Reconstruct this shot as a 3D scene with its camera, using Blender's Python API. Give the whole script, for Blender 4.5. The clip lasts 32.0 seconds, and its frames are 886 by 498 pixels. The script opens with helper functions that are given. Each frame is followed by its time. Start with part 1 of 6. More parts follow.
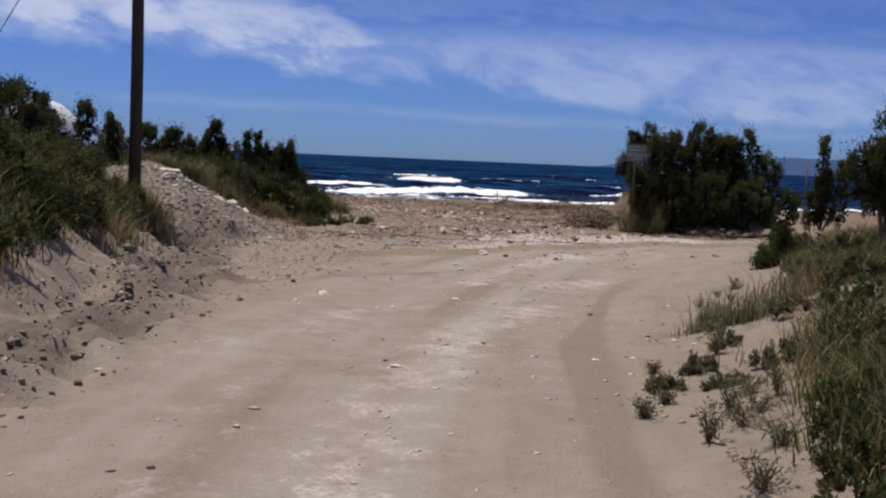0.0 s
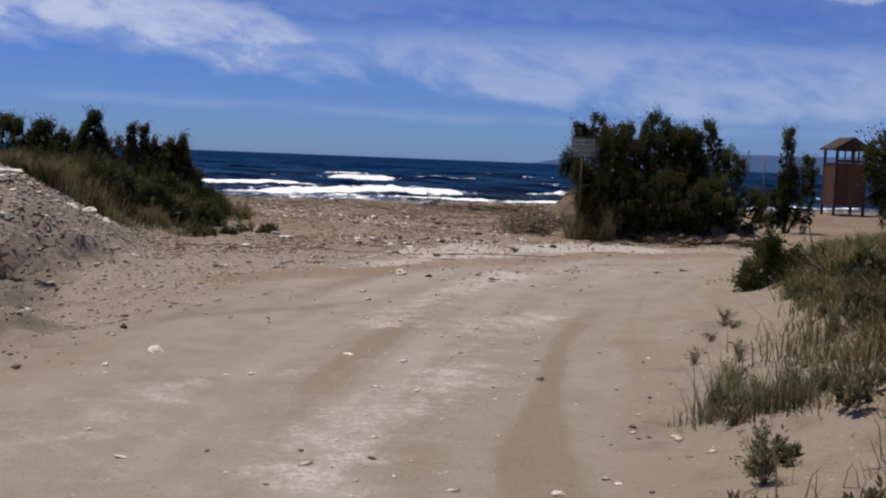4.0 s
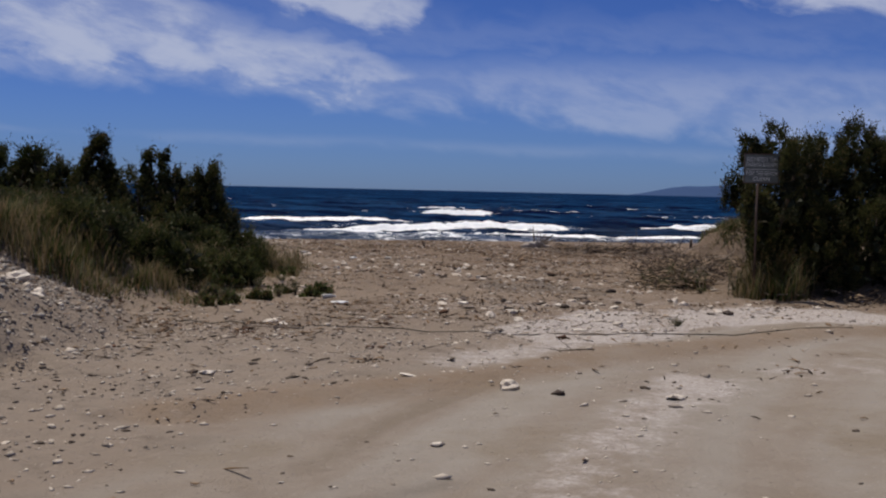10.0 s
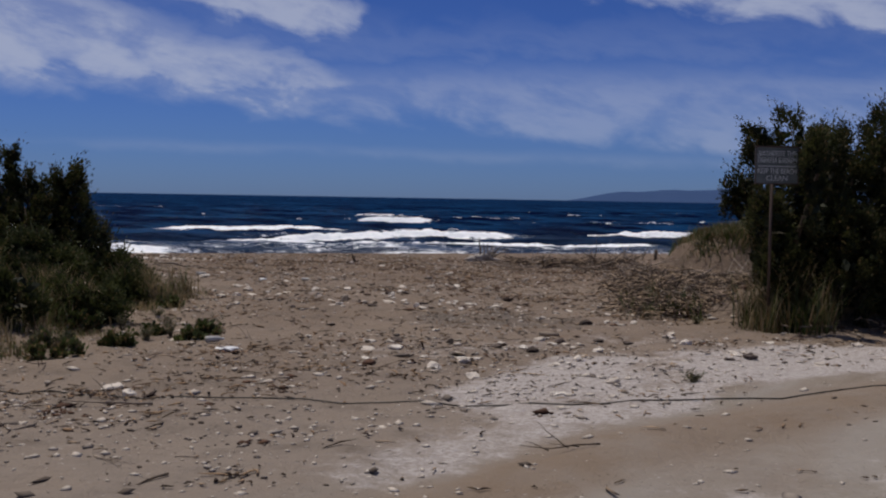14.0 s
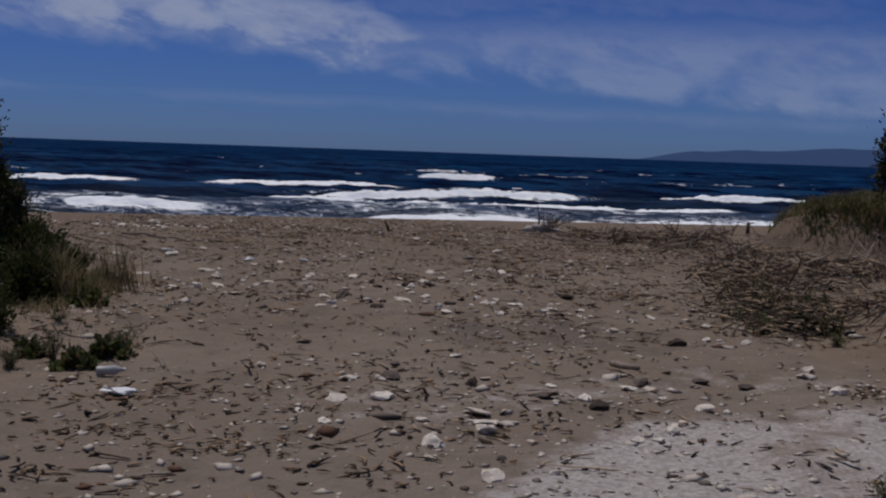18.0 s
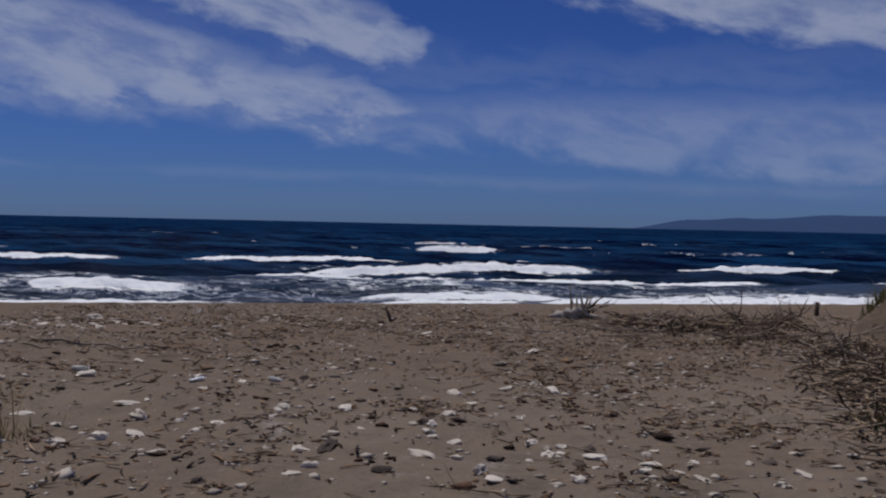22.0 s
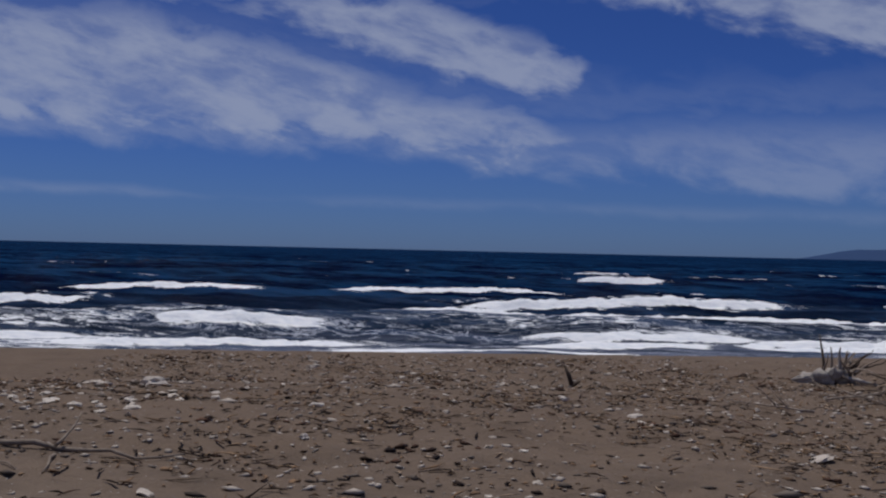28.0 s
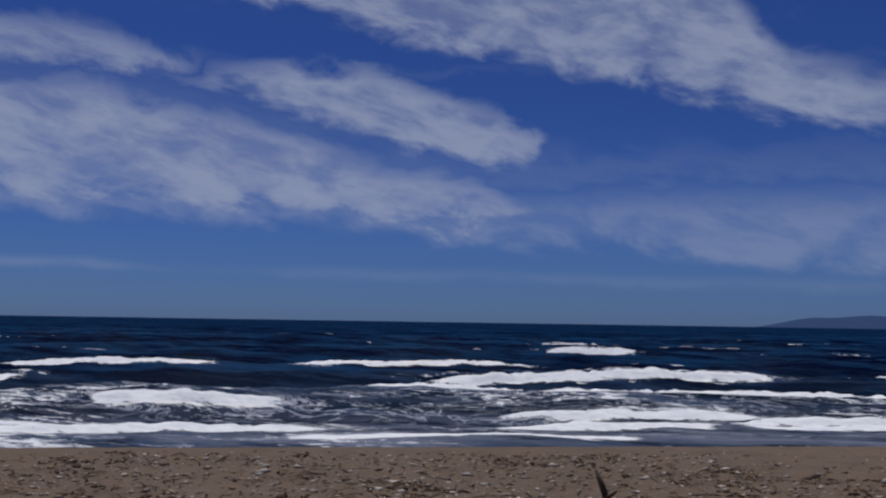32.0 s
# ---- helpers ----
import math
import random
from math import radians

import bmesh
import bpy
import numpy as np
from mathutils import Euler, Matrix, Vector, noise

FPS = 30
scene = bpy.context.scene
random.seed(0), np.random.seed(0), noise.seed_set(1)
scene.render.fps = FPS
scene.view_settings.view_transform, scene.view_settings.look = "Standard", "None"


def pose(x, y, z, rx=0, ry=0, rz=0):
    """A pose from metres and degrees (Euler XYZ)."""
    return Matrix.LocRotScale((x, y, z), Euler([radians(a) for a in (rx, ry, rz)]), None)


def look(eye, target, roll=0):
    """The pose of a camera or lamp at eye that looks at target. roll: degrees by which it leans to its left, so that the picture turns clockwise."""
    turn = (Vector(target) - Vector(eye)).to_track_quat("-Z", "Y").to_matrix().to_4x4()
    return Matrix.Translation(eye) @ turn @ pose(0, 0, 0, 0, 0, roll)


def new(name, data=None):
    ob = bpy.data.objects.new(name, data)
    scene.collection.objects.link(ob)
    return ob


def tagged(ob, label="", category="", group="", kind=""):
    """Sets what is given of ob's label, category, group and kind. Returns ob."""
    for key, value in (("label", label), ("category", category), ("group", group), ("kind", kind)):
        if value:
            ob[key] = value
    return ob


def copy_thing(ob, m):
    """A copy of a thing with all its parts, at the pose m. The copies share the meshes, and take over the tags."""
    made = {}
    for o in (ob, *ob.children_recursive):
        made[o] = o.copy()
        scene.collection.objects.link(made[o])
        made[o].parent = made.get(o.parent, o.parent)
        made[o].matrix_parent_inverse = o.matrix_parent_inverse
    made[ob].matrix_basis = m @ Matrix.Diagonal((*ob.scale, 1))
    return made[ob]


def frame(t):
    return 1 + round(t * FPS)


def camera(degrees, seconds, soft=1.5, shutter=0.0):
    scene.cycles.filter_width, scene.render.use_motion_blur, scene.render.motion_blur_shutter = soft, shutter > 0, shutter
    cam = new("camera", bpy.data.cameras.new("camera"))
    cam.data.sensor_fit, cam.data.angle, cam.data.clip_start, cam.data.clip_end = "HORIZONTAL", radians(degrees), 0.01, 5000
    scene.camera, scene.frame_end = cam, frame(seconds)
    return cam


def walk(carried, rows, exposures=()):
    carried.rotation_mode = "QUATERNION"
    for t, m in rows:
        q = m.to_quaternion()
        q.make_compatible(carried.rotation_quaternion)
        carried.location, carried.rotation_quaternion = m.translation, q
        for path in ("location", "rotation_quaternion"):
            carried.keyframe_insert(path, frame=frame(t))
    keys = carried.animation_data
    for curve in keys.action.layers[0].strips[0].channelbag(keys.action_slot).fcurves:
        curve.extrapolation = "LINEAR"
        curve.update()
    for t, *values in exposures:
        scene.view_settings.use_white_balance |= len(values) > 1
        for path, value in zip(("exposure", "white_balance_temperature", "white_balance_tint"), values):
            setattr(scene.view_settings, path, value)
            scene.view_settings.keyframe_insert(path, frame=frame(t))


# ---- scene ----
cam = camera(44.0, 32.0, soft=2.2)
PATH = [
    (0, (-0.0, 0.0, 1.645), (-0.0, 9.967, 0.829), 2.51),
    (0.5, (0.003, 0.734, 1.638), (0.177, 10.703, 0.864), 2.47),
    (1, (0.024, 1.497, 1.666), (0.394, 11.464, 0.952), 2.47),
    (1.5, (0.04, 2.21, 1.587), (0.629, 12.174, 0.978), 2.51),
    (2, (0.11, 2.689, 1.59), (0.889, 12.634, 0.892), 2.59),
    (2.5, (0.208, 3.002, 1.647), (1.059, 12.931, 0.814), 2.49),
    (4.5, (0.441, 4.258, 1.644), (0.824, 14.218, 0.839), 2.05),
    (5, (0.458, 4.711, 1.663), (0.637, 14.678, 0.875), 1.84),
    (5.5, (0.446, 5.297, 1.653), (0.476, 15.266, 0.876), 1.94),
    (6, (0.45, 5.932, 1.623), (0.389, 15.901, 0.844), 1.96),
    (6.5, (0.428, 6.511, 1.618), (0.339, 16.476, 0.796), 1.94),
    (7, (0.395, 7.13, 1.596), (0.29, 17.09, 0.706), 2.00),
    (7.5, (0.378, 7.656, 1.581), (0.272, 17.61, 0.628), 1.98),
    (8, (0.36, 8.216, 1.572), (0.253, 18.173, 0.65), 1.97),
    (8.5, (0.37, 8.765, 1.565), (0.229, 18.73, 0.742), 1.94),
    (9, (0.352, 9.362, 1.552), (0.194, 19.336, 0.847), 1.89),
    (9.5, (0.386, 9.907, 1.553), (0.159, 19.886, 0.946), 1.61),
    (10, (0.445, 10.529, 1.578), (0.116, 20.509, 1.041), 1.31),
    (10.5, (0.468, 11.046, 1.573), (0.099, 21.029, 1.114), 1.04),
    (11, (0.488, 11.533, 1.579), (0.139, 21.517, 1.127), 0.70),
    (11.5, (0.509, 12.003, 1.576), (0.212, 21.985, 1.065), 0.56),
    (12, (0.509, 12.535, 1.578), (0.319, 22.516, 0.994), 0.67),
    (12.5, (0.525, 13.007, 1.562), (0.409, 22.987, 0.95), 0.66),
    (13, (0.528, 13.537, 1.547), (0.499, 23.519, 0.95), 0.60),
    (13.5, (0.493, 13.98, 1.546), (0.584, 23.964, 0.99), 0.69),
    (14, (0.455, 14.464, 1.558), (0.679, 24.45, 1.092), 0.97),
    (14.5, (0.473, 14.988, 1.552), (0.772, 24.978, 1.198), 0.86),
    (16.5, (0.618, 16.772, 1.575), (0.748, 26.762, 1.139), 2.12),
    (17, (0.694, 17.304, 1.574), (0.638, 27.282, 0.911), 2.37),
    (17.5, (0.779, 17.954, 1.613), (0.568, 27.917, 0.786), 2.18),
    (18, (0.858, 18.635, 1.609), (0.487, 28.589, 0.726), 2.00),
    (18.5, (0.855, 19.258, 1.611), (0.416, 29.211, 0.745), 1.48),
    (19, (0.77, 19.802, 1.625), (0.417, 29.76, 0.779), 1.50),
    (19.5, (0.707, 20.25, 1.624), (0.466, 30.212, 0.783), 1.13),
    (20, (0.618, 20.675, 1.607), (0.493, 30.644, 0.832), 1.08),
    (20.5, (0.508, 21.037, 1.607), (0.489, 31.015, 0.953), 1.35),
    (21, (0.52, 21.37, 1.576), (0.462, 31.358, 1.101), 1.13),
    (21.5, (0.459, 21.939, 1.602), (0.288, 31.93, 1.222), 1.31),
    (22, (0.426, 22.517, 1.602), (0.067, 32.508, 1.371), 1.23),
    (22.5, (0.423, 22.931, 1.595), (-0.131, 32.915, 1.514), 1.09),
    (23, (0.451, 23.09, 1.609), (-0.198, 33.069, 1.609), 1.14),
    (23.5, (0.433, 23.256, 1.649), (-0.21, 33.235, 1.651), 1.40),
    (24, (0.413, 23.645, 1.615), (-0.295, 33.62, 1.604), 1.28),
    (24.5, (0.426, 24.108, 1.643), (-0.456, 34.068, 1.546), 1.15),
    (26.5, (-0.001, 26.07, 1.53), (-1.346, 35.974, 1.209), 1.37),
    (27, (-0.086, 26.504, 1.535), (-1.572, 36.39, 1.289), 1.36),
    (27.5, (-0.183, 26.922, 1.532), (-1.8, 36.79, 1.417), 1.41),
    (28, (-0.284, 27.37, 1.546), (-2.052, 37.213, 1.554), 1.32),
    (28.5, (-0.367, 27.742, 1.501), (-2.251, 37.562, 1.656), 1.25),
    (29, (-0.401, 27.956, 1.519), (-2.271, 37.779, 1.59), 1.11),
    (29.5, (-0.469, 28.083, 1.548), (-2.166, 37.938, 1.423), 0.95),
    (30, (-0.528, 28.406, 1.537), (-2.099, 38.28, 1.319), 0.67),
    (30.5, (-0.622, 28.864, 1.53), (-2.129, 38.747, 1.326), 0.77),
    (31, (-0.755, 29.348, 1.522), (-2.192, 39.243, 1.419), 0.84),
    (31.5, (-0.885, 29.855, 1.479), (-2.336, 39.746, 1.706), 0.81),
    (32, (-1.083, 30.363, 1.513), (-2.501, 40.239, 2.173), 0.89),
]
EXPOSURES = [(0, -0.14, 7050, 9.5), (6, -0.27, 7050, 9.5), (8, -0.46, 7050, 9.5), (9, -0.47, 7050, 9.5), (13, -0.62, 6900, 10), (16.5, -1.12, 6400, 11), (19, -1.22, 6400, 11), (23, -1.12, 6350, 11), (28, -1.15, 6350, 11), (32, -1.15, 6350, 11)]
walk(cam, [(t, look(eye, target, roll)) for t, eye, target, roll in PATH], EXPOSURES)

# ---- world and sun ----
SUN_AZ, SUN_EL = -48.0, 73.0      # degrees, azimuth from +y to +x
SEA = -0.9


def nd(tree, kind, **props):
    n = tree.nodes.new(kind)
    if "operation" in props:
        n.operation = props["operation"]
    if "use_clamp" in props:
        n.use_clamp = props["use_clamp"]
    if "interpolation_type" in props:
        n.interpolation_type = props["interpolation_type"]
    if "data_type" in props:
        n.data_type = props["data_type"]
    if "blend_type" in props:
        n.blend_type = props["blend_type"]
    if "sky_type" in props:
        n.sky_type = props["sky_type"]
    if "sun_disc" in props:
        n.sun_disc = props["sun_disc"]
    if "attribute_name" in props:
        n.attribute_name = props["attribute_name"]
    return n


class Shader:
    """Short forms for building node trees."""

    def __init__(self, tree):
        self.tree = tree

    def link(self, a, b):
        self.tree.links.new(a, b)

    def feed(self, socket, value):
        if isinstance(value, bpy.types.NodeSocket):
            self.link(value, socket)
        else:
            socket.default_value = value

    def math(self, op, a, b=0.0, c=0.0, clamp=False):
        n = nd(self.tree, "ShaderNodeMath", operation=op, use_clamp=clamp)
        for k, v in enumerate((a, b, c)):
            self.feed(n.inputs[k], v)
        return n.outputs[0]

    def ramp(self, value, lo, hi, a=0.0, b=1.0):
        n = nd(self.tree, "ShaderNodeMapRange", interpolation_type="SMOOTHSTEP")
        for k, v in enumerate((value, lo, hi, a, b)):
            self.feed(n.inputs[k], v)
        return n.outputs[0]

    def mix(self, fac, a, b, blend="MIX"):
        n = nd(self.tree, "ShaderNodeMix", data_type="RGBA", blend_type=blend)
        for sock, v in ((n.inputs[0], fac), (n.inputs[6], a), (n.inputs[7], b)):
            self.feed(sock, v if not isinstance(v, tuple) or len(v) == 4 else (*v, 1.0))
        return n.outputs[2]

    def noise(self, vec, scale, detail=4.0, rough=0.55, distort=0.0):
        n = nd(self.tree, "ShaderNodeTexNoise")
        if vec is not None:
            self.link(vec, n.inputs["Vector"])
        n.inputs["Scale"].default_value, n.inputs["Detail"].default_value = scale, detail
        n.inputs["Roughness"].default_value, n.inputs["Distortion"].default_value = rough, distort
        return n.outputs[0]

    def xyz(self, x, y, z):
        n = nd(self.tree, "ShaderNodeCombineXYZ")
        for k, v in enumerate((x, y, z)):
            self.feed(n.inputs[k], v)
        return n.outputs[0]

    def attr(self, name):
        return nd(self.tree, "ShaderNodeAttribute", attribute_name=name).outputs["Fac"]


world = bpy.data.worlds.new("sky")
scene.world = world
world.use_nodes = True
wt = world.node_tree
wt.nodes.clear()
W = Shader(wt)
sky = nd(wt, "ShaderNodeTexSky", sky_type="NISHITA", sun_disc=False)
sky.sun_elevation, sky.sun_rotation = radians(SUN_EL), radians(SUN_AZ)
sky.altitude, sky.air_density, sky.dust_density, sky.ozone_density = 10.0, 1.0, 0.15, 3.0
direction = nd(wt, "ShaderNodeTexCoord").outputs["Generated"]
split = nd(wt, "ShaderNodeSeparateXYZ")
W.link(direction, split.inputs[0])
az = W.math("MULTIPLY", W.math("ARCTAN2", split.outputs[0], split.outputs[1]), 57.2958)
el = W.math("MULTIPLY", W.math("ARCSINE", split.outputs[2]), 57.2958)
flow = W.xyz(W.math("MULTIPLY", az, 0.085), W.math("MULTIPLY", W.math("ADD", el, W.math("MULTIPLY", az, 0.2)), 0.26), 0.0)
fine = W.noise(flow, 5.0, 6.0, 0.65, 0.2)
billow = W.noise(W.xyz(W.math("MULTIPLY", az, 0.17), W.math("MULTIPLY", W.math("ADD", el, W.math("MULTIPLY", az, 0.12)), 0.33), 3.0), 1.6, 7.0, 0.54, 0.4)
ragged = W.math("ADD", W.math("MULTIPLY", W.math("SUBTRACT", billow, 0.5), 7.0), W.math("MULTIPLY", W.math("SUBTRACT", fine, 0.5), 1.6))


def edge_line(points):
    """An elevation that runs straight from point to point (azimuth, elevation) and on from the outer ones."""
    total = points[0][1]
    for (a0, e0), (a1, e1) in zip(points, points[1:]):
        n = nd(wt, "ShaderNodeMapRange")
        for k, v in enumerate((az, a0, a1, 0.0, e1 - e0)):
            W.feed(n.inputs[k], v)
        total = W.math("ADD", n.outputs[0], total)
    return total


def cloud(under, over, soft_under, soft_over, strength, tear=1.0):
    """A bank of cloud between two edge lines."""
    torn = W.math("MULTIPLY_ADD", ragged, tear, el)
    above, below = W.math("SUBTRACT", torn, edge_line(under)), W.math("SUBTRACT", edge_line(over), torn)
    return W.math("MULTIPLY", W.math("MULTIPLY", W.ramp(above, -soft_under, soft_under), W.ramp(below, -soft_over, soft_over)), strength)


cover = None
for spec in ((((-60, 7.5), (-32, 6.1), (-16.5, 5.6), (-8, 4.9), (-3, 5.4), (0, 6.5)), ((-60, 12), (-30, 11.3), (-25.8, 11.5), (-21.6, 10.6), (-16, 9.6), (-12.5, 8.0), (-9.0, 7.8), (-6.2, 7.1), (-3, 5.6)), 0.7, 0.9, 1.0, 0.55),
             (((-34, 5.4), (-16, 5.0), (-8, 4.5), (0, 4.1), (6, 3.3), (14, 2.7), (45, 1.5)), ((-34, 6.5), (-10, 6.5), (-3, 6.3), (2.5, 6.6), (14, 6.5), (45, 5.5)), 0.6, 1.1, 0.52, 0.35),
             (((-23, 12.4), (-18.5, 11.5), (-14.9, 10.3), (-10.7, 9.3), (-6, 8.4), (-3.4, 8.7), (-1.5, 10.5)), ((-21, 12.2), (-16.2, 13.2), (-10.8, 12.8), (-7.2, 11.4), (-3.3, 9.9), (-2.0, 8.2)), 0.7, 0.7, 1.0, 0.5),
             (((-50, 13.2), (-30.6, 12.5), (-25.2, 12.2), (-20, 13.2)), ((-50, 16.0), (-30.6, 14.4), (-26, 14.2), (-20.8, 12.9)), 0.5, 0.6, 0.85, 0.4),
             (((-20, 17.0), (-7.3, 14.2), (0.3, 13.0), (4, 12.1), (11.6, 10.1), (18, 9.0), (50, 5.0)), ((-20, 17.6), (-6, 20), (6, 17.2), (9.5, 13.6), (13.8, 12.0), (18, 11.6), (50, 9.0)), 0.6, 0.9, 1.0, 0.45),
             (((-40, 2.3), (-22, 2.5)), ((-40, 2.9), (-26, 2.9), (-22, 2.4)), 0.25, 0.25, 0.28, 0.1),
             (((-19, 2.7), (-16, 2.3), (20, 1.6)), ((-19, 2.5), (-14, 2.7), (20, 2.2)), 0.3, 0.3, 0.16, 0.1),
             (((-4, 8.6), (1, 7.2), (14, 6.8)), ((-4, 8.2), (4, 9.2), (14, 8.6)), 0.9, 0.9, 0.14, 0.5),
             (((-30, 9.5), (-14, 8.2), (-4, 7.0)), ((-30, 12.5), (-14, 11.5), (-4, 9.0)), 0.8, 0.8, 0.16, 0.6),
             (((-180, 20.0), (180, 20.0)), ((-180, 44.0), (180, 44.0)), 4.0, 8.0, 0.5, 1.5)):
    b = cloud(*spec)
    cover = b if cover is None else W.math("MAXIMUM", cover, b)
texture = W.math("MULTIPLY_ADD", fine, 0.35, W.math("MULTIPLY", billow, 0.65))
dense = W.math("MULTIPLY", cover, W.ramp(texture, 0.34, 0.62, 0.38, 1.0))
low = W.mix(W.ramp(el, 0.0, 12.0), (0.265, 0.462, 1.14), (0.225, 0.385, 0.93))
blue = W.mix(1.0, sky.outputs[0], W.mix(W.ramp(el, 14.0, 45.0), low, (0.62, 0.74, 1.0)), "MULTIPLY")
bright = W.mix(W.math("MULTIPLY", dense, 0.75), blue, (6.95, 7.8, 10.3))
back = nd(wt, "ShaderNodeBackground")
W.link(bright, back.inputs[0])
back.inputs[1].default_value = 0.095
W.link(back.outputs[0], nd(wt, "ShaderNodeOutputWorld").inputs[0])

sun = new("sun", bpy.data.lights.new("sun", "SUN"))
sun.data.energy, sun.data.angle, sun.data.color = 5.0, radians(0.6), (1.0, 0.95, 0.88)
sun.matrix_world = look((50 * math.sin(radians(SUN_AZ)) * math.cos(radians(SUN_EL)), 50 * math.cos(radians(SUN_AZ)) * math.cos(radians(SUN_EL)),
                         50 * math.sin(radians(SUN_EL))), (0, 0, 0))


# ---- materials ----
def material(name, build, rough=0.9, bump=None, specular=0.3, metal=0.0):
    """build(shader) gives the base colour's socket; bump(shader) a height's socket, a strength and a distance."""
    m = bpy.data.materials.new(name)
    m.use_nodes = True
    s = Shader(m.node_tree)
    p = m.node_tree.nodes["Principled BSDF"]
    s.feed(p.inputs["Base Color"], build(s))
    s.feed(p.inputs["Roughness"], rough(s) if callable(rough) else rough)
    p.inputs["Specular IOR Level"].default_value, p.inputs["Metallic"].default_value = specular, metal
    if bump:
        height, strength, far = bump(s)
        b = nd(m.node_tree, "ShaderNodeBump")
        b.inputs["Strength"].default_value, b.inputs["Distance"].default_value = strength, far
        s.link(height, b.inputs["Height"])
        s.link(b.outputs[0], p.inputs["Normal"])
    return m


def position(s):
    return nd(s.tree, "ShaderNodeNewGeometry").outputs["Position"]


def island(s):
    return nd(s.tree, "ShaderNodeNewGeometry").outputs["Random Per Island"]


def one(s):
    return nd(s.tree, "ShaderNodeObjectInfo").outputs["Random"]


def local(s):
    return nd(s.tree, "ShaderNodeTexCoord").outputs["Object"]


def ground_colour(s):
    p = position(s)
    big, mid, grain = s.noise(p, 0.35, 4), s.noise(p, 2.2, 5, 0.6), s.noise(p, 55.0, 4, 0.7)
    sand = s.mix(s.ramp(big, 0.3, 0.7), (0.190, 0.141, 0.105), (0.234, 0.180, 0.138))
    sand = s.mix(s.math("MULTIPLY", s.attr("dusty"), s.ramp(mid, 0.3, 0.7, 0.5, 0.85)), sand, (0.265, 0.222, 0.186))
    sand = s.mix(s.math("MULTIPLY", s.ramp(mid, 0.45, 0.75), 0.8), sand, (0.150, 0.117, 0.092))
    sand = s.mix(s.math("MULTIPLY", s.attr("damp"), 0.75), sand, s.mix(s.ramp(mid, 0.4, 0.7), (0.176, 0.125, 0.089), (0.145, 0.103, 0.074)))
    road = s.mix(s.ramp(mid, 0.3, 0.7), (0.242, 0.198, 0.162), (0.278, 0.236, 0.198))
    road = s.mix(s.math("MULTIPLY", s.ramp(s.attr("streak"), 0.45, 0.75), 0.5), road, (0.325, 0.30, 0.27))
    road = s.mix(s.math("MULTIPLY", s.ramp(s.attr("streak"), 0.42, 0.25), 0.7), road, (0.195, 0.155, 0.118))
    road = s.mix(s.ramp(s.noise(p, 0.8, 5, 0.6), 0.5, 0.75), road, (0.225, 0.182, 0.138))
    col = s.mix(s.attr("road"), sand, road)
    chalk = s.mix(s.ramp(s.noise(p, 24.0, 6, 0.75), 0.35, 0.65), (0.30, 0.262, 0.240), (0.54, 0.49, 0.465))
    edge = s.math("ADD", s.attr("gravel"), s.math("MULTIPLY", s.math("SUBTRACT", s.noise(p, 2.6, 8, 0.78), 0.5), 2.5))
    col = s.mix(s.math("MULTIPLY", s.attr("berm"), s.ramp(mid, 0.3, 0.7, 0.5, 0.95)), col, (0.218, 0.160, 0.115))
    col = s.mix(s.math("MULTIPLY", s.ramp(edge, 0.22, 0.92), 0.88), col, chalk)
    dull = s.math("ADD", s.attr("dull"), s.math("MULTIPLY", s.math("SUBTRACT", mid, 0.5), 0.8))
    col = s.mix(s.math("MULTIPLY", s.ramp(dull, 0.2, 0.8), 0.8), col, (0.125, 0.104, 0.086))
    col = s.mix(s.attr("wet"), col, (0.065, 0.053, 0.044))
    chips = s.ramp(s.noise(p, 26.0, 2, 0.5), 0.70, 0.74)
    col = s.mix(s.math("MULTIPLY", chips, 0.5), col, (0.45, 0.42, 0.39))
    specks = s.ramp(s.noise(p, 30.0, 3, 0.6), 0.35, 0.30)
    col = s.mix(s.math("MULTIPLY", s.math("MULTIPLY", specks, s.ramp(mid, 0.35, 0.6, 0.2, 1.0)), 0.75), col, (0.09, 0.07, 0.055))
    return s.mix(0.3, col, s.mix(grain, (0.25, 0.25, 0.25), (0.75, 0.75, 0.75)), "OVERLAY")


def ground_bump(s):
    p = position(s)
    h = s.math("MULTIPLY_ADD", s.noise(p, 60.0, 4, 0.7), 0.35, s.math("MULTIPLY_ADD", s.noise(p, 9.0, 6, 0.65), 1.0, s.math("MULTIPLY", s.noise(p, 3.2, 4, 0.6), s.attr("loose"))))
    return h, 0.8, 0.045


M = {}
M["ground"] = material("sand and gravel", ground_colour, 0.95, ground_bump, 0.15)


def leaf_material(name, a, b, dry=None, share=0.0):
    def colour(s):
        r = island(s)
        c = s.mix(r, a, b)
        c = s.mix(s.ramp(s.noise(position(s), 1.3, 3), 0.35, 0.7), c, tuple(0.65 * v for v in a))
        if dry:
            c = s.mix(s.ramp(s.math("FRACT", s.math("MULTIPLY", r, 17.3)), 1.0 - share - 0.02, 1.0 - share + 0.02), c, dry)
        return c
    m = material(name, colour, 0.6, None, 0.2)
    t = m.node_tree
    p = t.nodes["Principled BSDF"]
    thin, both = nd(t, "ShaderNodeBsdfTranslucent"), nd(t, "ShaderNodeMixShader")
    t.links.new(p.inputs["Base Color"].links[0].from_socket, thin.inputs[0])
    both.inputs[0].default_value = 0.34
    t.links.new(p.outputs[0], both.inputs[1])
    t.links.new(thin.outputs[0], both.inputs[2])
    t.links.new(both.outputs[0], t.nodes["Material Output"].inputs[0])
    return m


